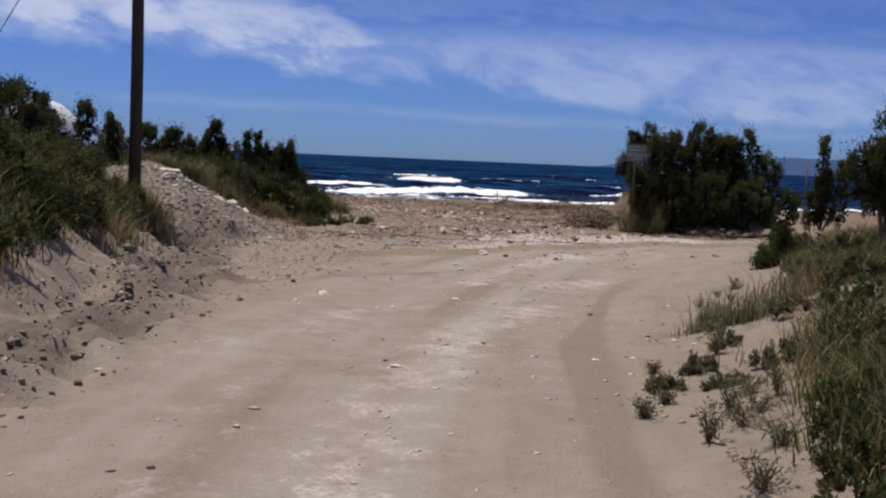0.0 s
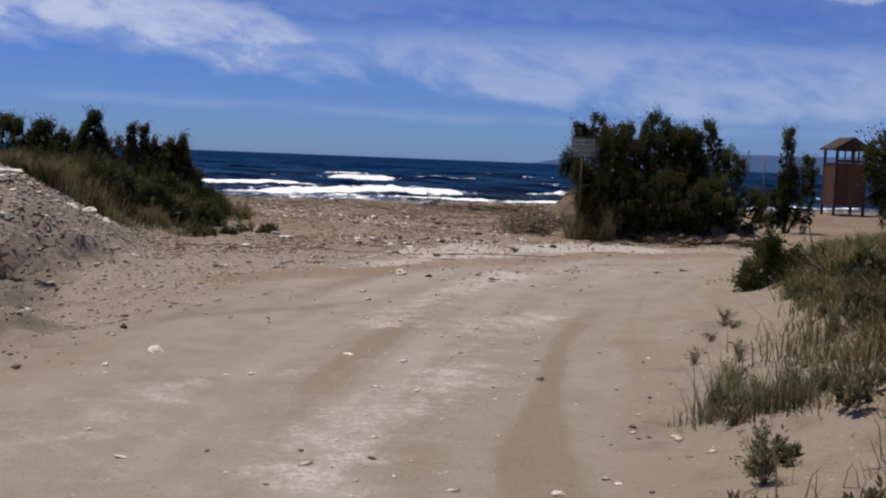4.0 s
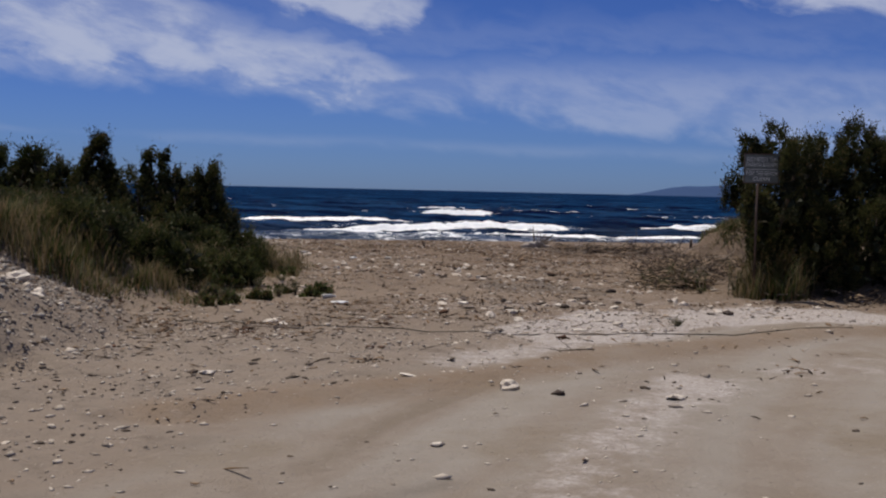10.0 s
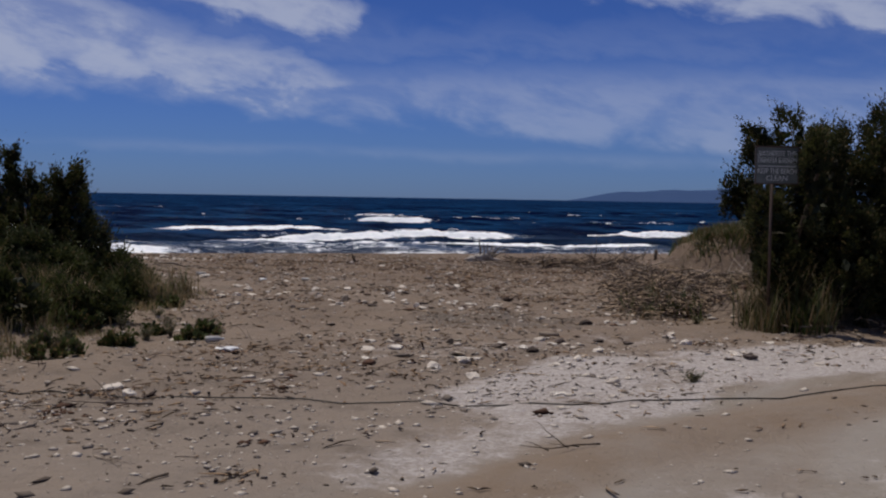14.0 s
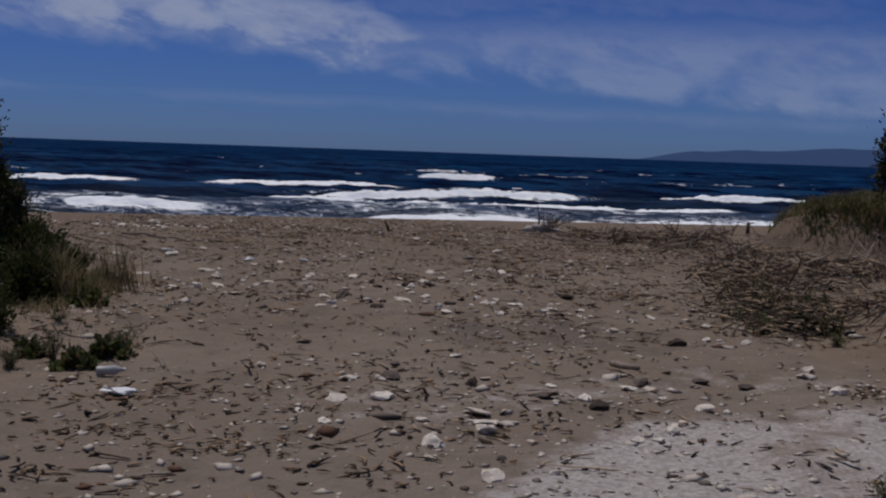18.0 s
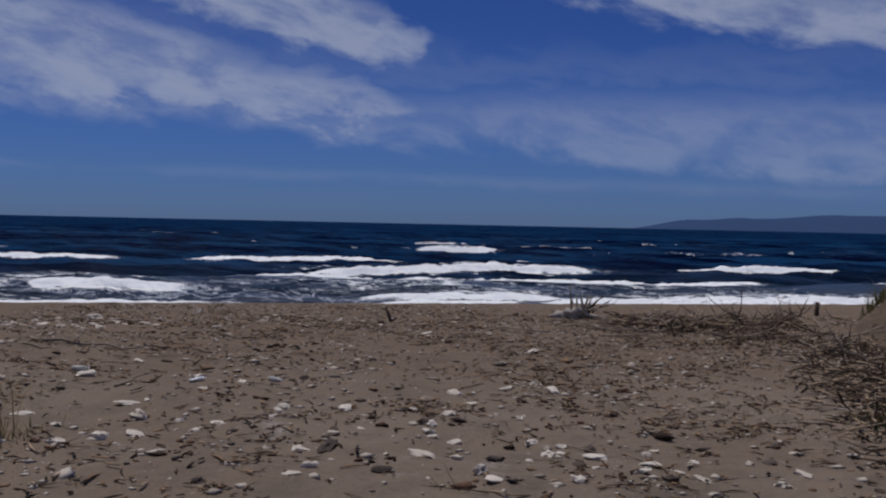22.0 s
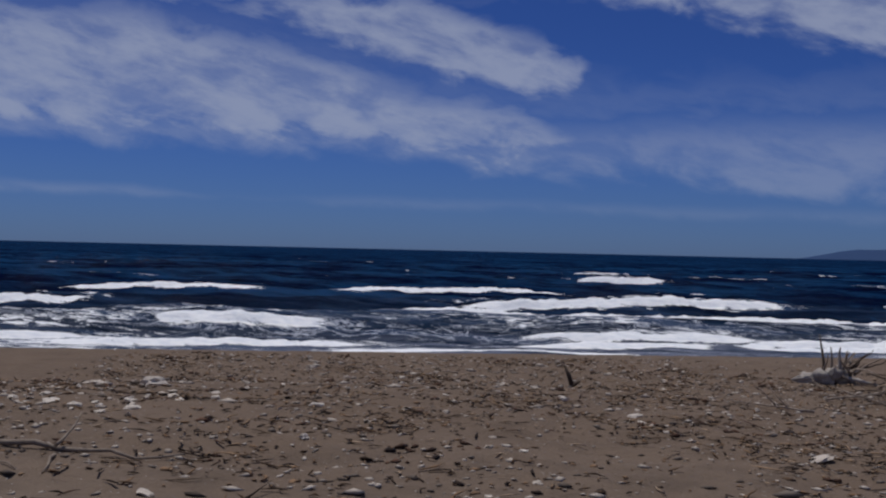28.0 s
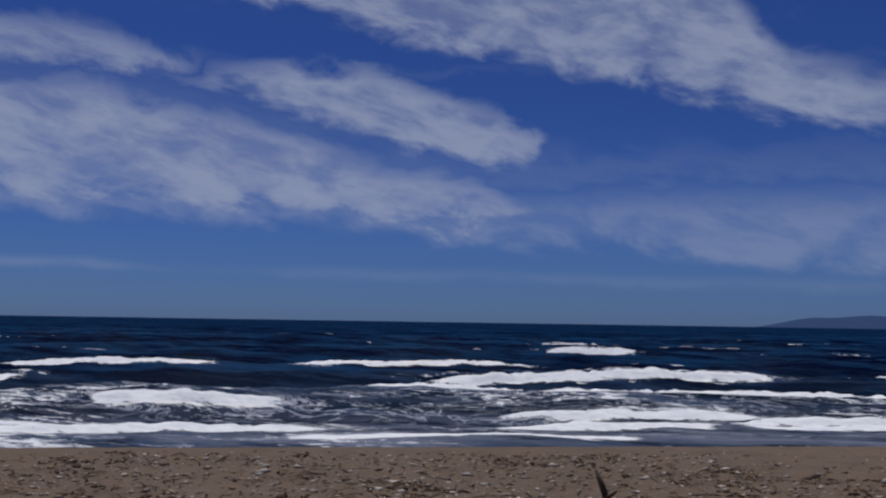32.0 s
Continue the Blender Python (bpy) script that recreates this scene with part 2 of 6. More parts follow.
M["tamarisk"] = leaf_material("tamarisk leaf", (0.044, 0.056, 0.018), (0.100, 0.110, 0.038), (0.13, 0.10, 0.05), 0.08)
# leaf colour darkened to near black for the shade within a shrub
M["inner"] = leaf_material("shaded inner shrub leaf", (0.010, 0.014, 0.006), (0.022, 0.028, 0.010), (0.04, 0.033, 0.018), 0.1)
M["tamarisk_dark"] = leaf_material("dark shrub leaf", (0.028, 0.033, 0.011), (0.086, 0.090, 0.030), (0.14, 0.10, 0.048), 0.10)
M["grass_green"] = leaf_material("green grass", (0.034, 0.054, 0.012), (0.080, 0.098, 0.026), (0.19, 0.125, 0.066), 0.28)
M["weed_leaf"] = leaf_material("broad weed leaf", (0.070, 0.090, 0.028), (0.135, 0.155, 0.058), (0.20, 0.14, 0.07), 0.22)
M["grass_dry"] = leaf_material("dry grass", (0.19, 0.140, 0.080), (0.36, 0.275, 0.16), (0.085, 0.10, 0.034), 0.28)
M["straw"] = leaf_material("rust-brown dry grass", (0.14, 0.085, 0.048), (0.24, 0.165, 0.09), (0.08, 0.09, 0.03), 0.4)
M["herb"] = leaf_material("low herb leaf", (0.11, 0.115, 0.06), (0.19, 0.19, 0.11), (0.25, 0.19, 0.11), 0.25)


def wood(name, a, b, rough=0.85):
    def colour(s):
        p = local(s)
        stretched = nd(s.tree, "ShaderNodeMapping")
        stretched.inputs["Scale"].default_value = (22.0, 22.0, 1.6)
        s.link(p, stretched.inputs[0])
        c = s.mix(s.ramp(s.noise(stretched.outputs[0], 1.0, 5, 0.65), 0.3, 0.7), a, b)
        return s.mix(s.math("MULTIPLY", one(s), 0.5), c, tuple(0.55 * v for v in a))
    return material(name, colour, rough, lambda s: (s.noise(local(s), 30.0, 4), 0.4, 0.01), 0.2)


M["bark"] = wood("bark", (0.085, 0.062, 0.045), (0.15, 0.115, 0.085))
M["drift"] = wood("weathered driftwood", (0.24, 0.19, 0.15), (0.43, 0.355, 0.285))
M["drift_pale"] = wood("bleached root wood", (0.34, 0.30, 0.265), (0.54, 0.49, 0.44))
M["drift_dark"] = wood("dark driftwood", (0.07, 0.05, 0.038), (0.13, 0.095, 0.07))
M["pole"] = wood("tarred pole wood", (0.055, 0.036, 0.028), (0.10, 0.068, 0.052))
M["hut"] = wood("brown stained planks", (0.085, 0.038, 0.024), (0.13, 0.06, 0.036), 0.7)
M["hut_dark"] = wood("dark stained beam", (0.04, 0.024, 0.018), (0.07, 0.042, 0.03), 0.7)


def stone(name, a, b, c):
    def colour(s):
        base = s.mix(one(s), a, b)
        return s.mix(s.ramp(s.noise(local(s), 14.0, 5, 0.7), 0.45, 0.75), base, c)
    return material(name, colour, 0.9, lambda s: (s.noise(local(s), 40.0, 5, 0.7), 0.5, 0.01), 0.2)


M["stone_white"] = stone("pale limestone", (0.56, 0.485, 0.41), (0.80, 0.725, 0.64), (0.40, 0.33, 0.27))
M["stone_dark"] = stone("dark stone", (0.06, 0.045, 0.038), (0.13, 0.10, 0.085), (0.045, 0.035, 0.03))
M["stone_tan"] = stone("tan crust", (0.22, 0.17, 0.13), (0.30, 0.24, 0.19), (0.15, 0.115, 0.09))
M["pebbles"] = material("pebbles", lambda s: s.mix(s.ramp(island(s), 0.05, 0.8), (0.10, 0.075, 0.058), (0.52, 0.45, 0.38)), 0.9)
M["twigs"] = material("twigs and seaweed", lambda s: s.mix(s.ramp(island(s), 0.1, 1.0), (0.030, 0.017, 0.011), (0.34, 0.225, 0.135)), 0.9)
M["drift_bits"] = material("bleached drift bits", lambda s: s.mix(s.ramp(island(s), 0.3, 1.0), (0.040, 0.024, 0.016), (0.44, 0.32, 0.215)), 0.9)
M["steel"] = material("rusty post", lambda s: s.mix(s.noise(local(s), 9.0, 5), (0.06, 0.034, 0.023), (0.13, 0.09, 0.07)), 0.6, None, 0.4, 0.3)
M["sign"] = material("faded sign plate", lambda s: s.mix(s.ramp(s.noise(local(s), 6.0, 5), 0.4, 0.7), (0.10, 0.115, 0.11), (0.15, 0.165, 0.155)), 0.5, None, 0.4)
M["sign_text"] = material("pale sign lettering", lambda s: s.mix(s.noise(local(s), 30.0, 3), (0.50, 0.51, 0.48), (0.66, 0.66, 0.63)), 0.6)
M["plastic"] = material("white plastic", lambda s: s.mix(s.noise(local(s), 12.0, 3), (0.66, 0.66, 0.68), (0.82, 0.82, 0.82)), 0.45)
M["clear_plastic"] = material("cloudy bottle plastic", lambda s: s.mix(s.noise(local(s), 12.0, 3), (0.30, 0.29, 0.28), (0.44, 0.43, 0.42)), 0.35)
M["cable"] = material("black cable", lambda s: s.mix(s.noise(local(s), 5.0, 3), (0.02, 0.018, 0.016), (0.05, 0.043, 0.038)), 0.6)
# the blue haze of distance is mixed straight into the hill colour
M["hill"] = material("hillside with painted haze", lambda s: s.mix(s.noise(position(s), 0.012, 5), (0.038, 0.07, 0.155), (0.048, 0.082, 0.17)), 1.0, None, 0.0)


def water_colour(s):
    p = position(s)
    turned = nd(s.tree, "ShaderNodeMapping")
    turned.inputs["Rotation"].default_value, turned.inputs["Scale"].default_value = (0, 0, radians(-16.7)), (0.22, 1.0, 1.0)
    s.link(p, turned.inputs[0])
    along = turned.outputs[0]
    # dark troughs and lighter wave faces, painted as streaks in the body colour
    shade_streaks = s.ramp(s.math("MULTIPLY_ADD", s.noise(along, 0.55, 5, 0.6), 0.6, s.math("MULTIPLY", s.noise(along, 0.11, 4, 0.6), 0.4)), 0.42, 0.60)
    deep = s.mix(shade_streaks, (0.0004, 0.003, 0.022), (0.006, 0.040, 0.112))
    near = s.mix(shade_streaks, (0.008, 0.020, 0.042), (0.062, 0.092, 0.158))
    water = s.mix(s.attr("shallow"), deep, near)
    water = s.mix(s.math("MULTIPLY", s.ramp(s.attr("shallow"), 0.72, 1.0), s.ramp(s.noise(along, 0.9, 6, 0.7, 0.6), 0.38, 0.60)), water, (0.17, 0.19, 0.26))
    squash = nd(s.tree, "ShaderNodeMapping")
    squash.inputs["Rotation"].default_value, squash.inputs["Scale"].default_value = (0, 0, radians(-16.7)), (0.5, 1.0, 1.0)
    s.link(p, squash.inputs[0])
    # the chop's small lit and shaded facets, painted as dark and light flecks
    shade_flecks = s.noise(squash.outputs[0], 1.1, 7, 0.72, 0.5)
    water = s.mix(s.ramp(shade_flecks, 0.47, 0.34, 0.0, 0.75), water, (0.0006, 0.0022, 0.008))
    water = s.mix(s.ramp(shade_flecks, 0.56, 0.70, 0.0, 0.5), water, (0.008, 0.046, 0.115))
    veins = s.math("ABSOLUTE", s.math("SUBTRACT", s.noise(squash.outputs[0], 0.8, 7, 0.68, 1.2), 0.5))
    patch = s.math("MULTIPLY", s.ramp(s.attr("shallow"), 0.45, 0.8), s.ramp(s.noise(along, 0.35, 4, 0.6), 0.42, 0.6))
    water = s.mix(s.math("MULTIPLY", s.ramp(veins, 0.027, 0.005), patch), water, (0.55, 0.58, 0.66))
    lace = s.math("ADD", s.attr("foam"), s.math("MULTIPLY", s.math("MULTIPLY", s.math("SUBTRACT", s.math("MULTIPLY_ADD", s.noise(squash.outputs[0], 3.6, 6, 0.72, 0.6), 0.55, s.math("MULTIPLY", s.noise(along, 2.2, 8, 0.74, 0.9), 0.45)), 0.5), 2.9), s.ramp(s.attr("foam"), 0.02, 0.3)))
    white = s.mix(s.ramp(s.noise(squash.outputs[0], 5.0, 6, 0.7), 0.35, 0.6), (0.80, 0.83, 0.88), (0.96, 0.97, 0.98))
    return s.mix(s.ramp(lace, 0.40, 0.58), water, white)


def water_rough(s):
    return s.ramp(s.attr("foam"), 0.2, 0.7, 0.12, 0.85)


def water_bump(s):
    p = position(s)
    scaled = nd(s.tree, "ShaderNodeMapping")
    scaled.inputs["Scale"].default_value = (0.45, 1.0, 1.0)
    s.link(p, scaled.inputs[0])
    h = s.math("MULTIPLY_ADD", s.noise(scaled.outputs[0], 2.4, 6, 0.65), 0.4, s.noise(scaled.outputs[0], 0.45, 6, 0.6))
    return s.math("MULTIPLY", h, s.ramp(s.attr("foam"), 0.15, 0.6, 1.0, 0.22)), 1.0, 0.7


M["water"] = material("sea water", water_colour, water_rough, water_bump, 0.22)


def dull_gloss(m, least, most):
    """A rough sea mirrors far less of the sky than flat water: a lean gloss over the body colour."""
    t = m.node_tree
    p = t.nodes["Principled BSDF"]
    body, shine, both, rim = nd(t, "ShaderNodeBsdfDiffuse"), nd(t, "ShaderNodeBsdfGlossy"), nd(t, "ShaderNodeMixShader"), nd(t, "ShaderNodeLayerWeight")
    s = Shader(t)
    for name, sock in (("Base Color", body.inputs["Color"]), ("Normal", body.inputs["Normal"]), ("Normal", shine.inputs["Normal"]), ("Normal", rim.inputs["Normal"]), ("Roughness", shine.inputs["Roughness"])):
        t.links.new(p.inputs[name].links[0].from_socket, sock)
    foam = s.ramp(s.attr("foam"), 0.25, 0.6, 1.0, 0.0)
    s.link(s.math("MULTIPLY", foam, s.ramp(rim.outputs["Facing"], 0.2, 1.0, least, most)), both.inputs[0])
    t.links.new(body.outputs[0], both.inputs[1])
    t.links.new(shine.outputs[0], both.inputs[2])
    t.links.new(both.outputs[0], t.nodes["Material Output"].inputs[0])


dull_gloss(M["water"], 0.006, 0.022)
M["clods"] = material("earth clods", lambda s: s.mix(island(s), (0.115, 0.092, 0.072), (0.25, 0.205, 0.165)), 0.95)
M["bark_chips"] = material("brown bark chips", lambda s: s.mix(s.ramp(island(s), 0.0, 1.0), (0.030, 0.017, 0.011), (0.28, 0.17, 0.095)), 0.9)
M["weed"] = material("dark dried seaweed", lambda s: s.mix(island(s), (0.020, 0.011, 0.008), (0.14, 0.07, 0.04)), 0.85)
M["rubble"] = material("grey rubble", lambda s: s.mix(s.ramp(island(s), 0.0, 1.0), (0.17, 0.142, 0.118), (0.40, 0.36, 0.315)), 0.95)
M["tent"] = material("tent cloth", lambda s: s.mix(s.noise(local(s), 3.0, 3), (0.50, 0.52, 0.56), (0.60, 0.62, 0.66)), 0.7)
M["tent_blue"] = material("blue tent cloth", lambda s: s.mix(s.noise(local(s), 3.0, 3), (0.10, 0.17, 0.38), (0.14, 0.22, 0.44)), 0.7)


# ---- building helpers ----
def mesh_from(name, verts, faces, mat, smooth=False):
    me = bpy.data.meshes.new(name)
    me.from_pydata(np.asarray(verts).tolist() if isinstance(verts, np.ndarray) else verts, [], faces.tolist() if isinstance(faces, np.ndarray) else faces)
    me.materials.append(mat)
    if smooth:
        me.polygons.foreach_set("use_smooth", [True] * len(me.polygons))
    me.update()
    return me


def part(name, bm, mat, parent, label="", smooth=False):
    """Links a bmesh, or a mesh, as one object under a thing or a part."""
    if isinstance(bm, bmesh.types.BMesh):
        me = bpy.data.meshes.new(name)
        bm.to_mesh(me)
        bm.free()
        me.materials.append(mat)
        if smooth:
            me.polygons.foreach_set("use_smooth", [True] * len(me.polygons))
    else:
        me = bm
    ob = new(name, me)
    ob.parent = parent
    return tagged(ob, label)


def box(size, at=(0, 0, 0), bevel=0.0):
    bm = bmesh.new()
    bmesh.ops.create_cube(bm, size=1.0, matrix=Matrix.Translation(at) @ Matrix.Diagonal((*size, 1)))
    if bevel:
        bmesh.ops.bevel(bm, geom=bm.edges[:], offset=bevel, segments=2, affect="EDGES", profile=0.5)
    return bm


def tube(points, radii, sides=7):
    """Verts and faces of a tube with a closed end at each side."""
    pts = [Vector(p) for p in points]
    verts, faces = [], []
    for k, p in enumerate(pts):
        ahead = (pts[min(k + 1, len(pts) - 1)] - pts[max(k - 1, 0)]).normalized()
        side = ahead.cross(Vector((0.31, 0.17, 0.93))).normalized()
        up = side.cross(ahead)
        for j in range(sides):
            a = 2 * math.pi * j / sides
            verts.append(tuple(p + radii[k] * (math.cos(a) * side + math.sin(a) * up)))
    for k in range(len(pts) - 1):
        for j in range(sides):
            a, b = k * sides + j, k * sides + (j + 1) % sides
            faces.append((a, b, b + sides, a + sides))
    faces.append(tuple(range(sides - 1, -1, -1)))
    faces.append(tuple(range((len(pts) - 1) * sides, len(pts) * sides)))
    return verts, faces


def merged(pieces):
    verts, faces = [], []
    for v, f in pieces:
        n = len(verts)
        verts += v
        faces += [tuple(i + n for i in face) for face in f]
    return verts, faces


def vnoise(x, y, seed=0):
    """Smooth value noise in 0..1 on arrays."""
    x, y = np.asarray(x, float), np.asarray(y, float)
    xi, yi = np.floor(x).astype(np.int64), np.floor(y).astype(np.int64)
    fx, fy = x - xi, y - yi
    fx, fy = fx * fx * (3 - 2 * fx), fy * fy * (3 - 2 * fy)

    def lattice(a, b):
        n = (a * 374761393 + b * 668265263 + seed * 974711) & 0x7FFFFFFF
        n = ((n ^ (n >> 13)) * 1274126177) & 0x7FFFFFFF
        return ((n ^ (n >> 16)) & 0xFFFF) / 65535.0

    top = lattice(xi, yi) * (1 - fx) + lattice(xi + 1, yi) * fx
    low = lattice(xi, yi + 1) * (1 - fx) + lattice(xi + 1, yi + 1) * fx
    return top * (1 - fy) + low * fy


def fbm(x, y, octaves=4, seed=0):
    total, size, weight = 0.0, 0.0, 1.0
    for k in range(octaves):
        total = total + weight * vnoise(x * 2.03**k, y * 2.03**k, seed + k)
        size, weight = size + weight, weight * 0.5
    return total / size


def smooth(v, lo, hi):
    t = np.clip((np.asarray(v, float) - lo) / (hi - lo), 0, 1)
    return t * t * (3 - 2 * t)


def stripe(x, y, line, half, soft):
    """1 within half a width of a polyline, fading over soft metres."""
    best = np.full(np.shape(x), 1e9)
    for (ax, ay), (bx, by) in zip(line, line[1:]):
        dx, dy = bx - ax, by - ay
        t = np.clip(((x - ax) * dx + (y - ay) * dy) / (dx * dx + dy * dy), 0, 1)
        best = np.minimum(best, np.hypot(x - ax - t * dx, y - ay - t * dy))
    return 1 - smooth(best, half - soft, half + soft)


# ---- the lie of the land ----
def shore(x, y):
    """Metres out to sea from the beach crest."""
    return (y - 42.4 - 0.30 * x) * 0.958


LEFT_Y, LEFT_X = (-30, 0, 5, 9, 12, 18, 23, 26, 30, 34, 38, 60), (-4.5, -4.2, -3.9, -3.5, -3.4, -4.2, -4.0, -3.2, -3.0, -4.2, -7.5, -20)
RIGHT_Y, RIGHT_X = (-30, 0, 5, 8, 10.5, 13, 16, 21, 25, 28), (0.9, 1.1, 1.35, 1.55, 1.9, 2.8, 4.1, 5.9, 7.6, 10.5)


def height(x, y):
    x, y = np.asarray(x, float), np.asarray(y, float)
    v = shore(x, y)
    z = smooth(y, 25, 31) * (0.12 - 0.05 * np.clip(x, -4.5, 2.5)) * (1 - smooth(v, -6, -1))
    # the dune bank beside the road on the sea-going left
    inside = np.interp(y, LEFT_Y, LEFT_X) + 0.5 * (fbm(x * 0.0, y * 0.7, 3, 5) - 0.5) - x
    rise = 0.35 + 0.75 * (1 - smooth(y, 22, 31)) + 0.2 * smooth(inside, 2, 8)
    z = z + rise * smooth(inside, -0.1, 2.1) * (1 - smooth(v, -9, -4)) * (0.85 + 0.3 * fbm(x * 0.6, y * 0.6, 3, 9))
    # a heap of spoil against it
    r = np.hypot((x + 5.75) / 1.0, (y - 21.0) / 1.35) + 0.5 * (fbm(x * 1.1, y * 1.1, 3, 21) - 0.5)
    z = np.maximum(z, 1.38 * (1 - np.clip(r / 2.6, 0, 1)) ** 0.9)
    # the lower bank on the other side
    out = x - np.interp(y, RIGHT_Y, RIGHT_X) - 0.35 * (fbm(x * 0.0 + 3, y * 0.9, 3, 15) - 0.5)
    z = z + (0.62 * smooth(out, -0.1, 2.6) + 0.15 * smooth(out, 2, 6)) * (1 - smooth(y, 19.5, 24.0)) * (0.8 + 0.4 * fbm(x * 0.8, y * 0.8, 3, 31))
    # hummocks under the shrubs beyond
    r = np.hypot((x - 7.0) / 2.9, (y - 29.6) / 1.5) + 0.35 * (fbm(x, y, 3, 41) - 0.5)
    z = z + 0.55 * (1 - smooth(r, 0.45, 1.0))
    r = np.hypot((x - 8.1) / 2.2, (y - 38.6) / 1.7) + 0.35 * (fbm(x * 1.2, y * 1.2, 3, 43) - 0.5)
    z = z + 0.9 * (1 - np.clip(r, 0, 1) ** 4.5)
    # wheel ruts and trampled sand
    on = road_mask(x, y)
    z = z + on * 0.02 * np.sin(2.6 * (x - 0.35 * np.maximum(y - 12, 0) * 0.35)) * (0.4 + fbm(x * 0.8, y * 0.2, 2, 51))
    loose = (1 - on) * (1 - smooth(v, -3, 0))
    z = z + loose * (0.10 * (fbm(x * 0.9, y * 0.9, 3, 61) - 0.5) + 0.07 * (fbm(x * 3.1, y * 3.1, 3, 63) - 0.5))
    z = z + 0.025 * (fbm(x * 5, y * 5, 2, 71) - 0.5)
    clods = stripe(x, y, ((-3.4, 4), (-3.1, 9), (-3.3, 13), (-4.1, 17), (-4.0, 19.5)), 0.75, 0.5)
    z = z + clods * (0.3 * np.abs(2 * fbm(x * 1.7, y * 1.7, 3, 79) - 1) - 0.06 + 0.40 * (fbm(x * 2.2, y * 2.2, 3, 75) - 0.5) + 0.20 * (fbm(x * 6, y * 6, 2, 77) - 0.5))
    # a low ridge of sand that the wheels have thrown up
    z = z + 0.05 * stripe(x, y, ((-1.6, 18.1), (-0.4, 18.95), (0.95, 20.3), (2.1, 21.55), (3.3, 22.5), (4.6, 23.5), (7.0, 24.6)), 0.22, 0.2) * (0.5 + fbm(x * 2.5, y * 2.5, 2, 78))
    # the swell of sand under the changing hut
    z = z + 0.2 * (1 - smooth(np.hypot(x - 16.7, y - 42.4), 2, 5))
    # down to the sea
    return z + 0.06 * smooth(v, -2.5, 0.5) - 2.0 * smooth(v, 1.0, 10.5)


def road_mask(x, y):
    left = np.interp(y, (-30, 8, 12, 16, 19, 21, 23.5, 25.5, 27.0, 28.0), (-2.6, -2.5, -2.2, -1.5, -0.8, 0.4, 2.9, 5.2, 8.5, 40))
    right = np.interp(y, RIGHT_Y, RIGHT_X) + 18 * smooth(y, 23.5, 30)
    wob = 0.5 * (fbm(x * 0.7, y * 0.7, 3, 81) - 0.5)
    return smooth(x - left + wob, -0.5, 0.5) * smooth(right - x + wob, -0.25, 0.25) * (1 - smooth(y, 27.5, 29))


def place(x, y):
    return float(height(np.array([x]), np.array([y]))[0])


def spaced(*runs):
    """Coordinates from runs of (start, end, step)."""
    out = [np.arange(a, b, s) for a, b, s in runs]
    return np.concatenate(out)


def far(start, end, n):
    """n growing steps from start to end, without the start."""
    t = np.linspace(0, 1, n + 1)[1:]
    return start + (end - start) * t**3.2


def sheet(name, xs, ys, lift, mat, turn=None):
    gx, gy = np.meshgrid(xs, ys)
    wx, wy = (gx, gy) if turn is None else turn(gx, gy)
    wz = lift(wx, wy)
    co = np.stack([wx, wy, wz], -1).reshape(-1, 3)
    nx, ny = len(xs), len(ys)
    i = (np.arange(ny - 1)[:, None] * nx + np.arange(nx - 1)).ravel()
    quads = np.stack([i, i + 1, i + 1 + nx, i + nx], 1)
    me = bpy.data.meshes.new(name)
    me.vertices.add(len(co))
    me.vertices.foreach_set("co", co.ravel())
    me.loops.add(quads.size)
    me.loops.foreach_set("vertex_index", quads.ravel())
    me.polygons.add(len(quads))
    me.polygons.foreach_set("loop_start", np.arange(len(quads)) * 4)
    me.polygons.foreach_set("use_smooth", np.ones(len(quads), bool))
    me.update(calc_edges=True)
    me.materials.append(mat)
    return new(name, me), wx.ravel(), wy.ravel()


def paint(ob, name, values):
    ob.data.attributes.new(name, "FLOAT", "POINT").data.foreach_set("value", np.asarray(values, np.float32))


xs = np.concatenate([far(-14, -4500, 26)[::-1], spaced((-14, -8, 0.25), (-8, 9, 0.1), (9, 20, 0.25)), far(20, 4500, 26)])
ys = np.concatenate([far(-4, -4500, 24)[::-1], spaced((-4, 4, 0.2), (4, 48, 0.1), (48, 62, 0.5))])


def land(x, y):
    z = height(x, y)
    return np.where(np.hypot(x, y - 20) > 90, np.maximum(z, -6), z)


ground, gx, gy = sheet("ground", xs, ys, land, M["ground"])
tagged(ground, "pale sandy beach ground with a trodden dirt track", "ground", kind="structure")
paint(ground, "road", road_mask(gx, gy))
BERM = ((-1.6, 18.1), (-0.4, 18.95), (0.95, 20.3), (2.1, 21.55), (3.3, 22.5), (4.6, 23.5), (7.0, 24.6))
chalk = 1.15 * stripe(gx, gy, ((1.6, 23.1), (2.4, 24.4), (3.6, 25.1), (5.2, 25.6)), 0.95, 0.3) + 0.72 * stripe(gx, gy, ((0.3, 20.6), (1.2, 21.9), (2.4, 23.1)), 0.4, 0.32)
chalk = chalk * (1 - stripe(gx, gy, BERM, 0.36, 0.14))
# broken chalk on the trodden track
chalk = chalk + 0.62 * stripe(gx, gy, ((-0.5, 3), (-0.4, 5.5), (-0.1, 8.8), (0.35, 10.7), (0.95, 12.0), (1.3, 13.2)), 0.4, 0.4) + 0.62 * stripe(gx, gy, ((0.5, 14.6), (0.85, 16.0), (1.2, 17.1), (1.8, 18.6), (2.4, 19.8)), 0.34, 0.3)
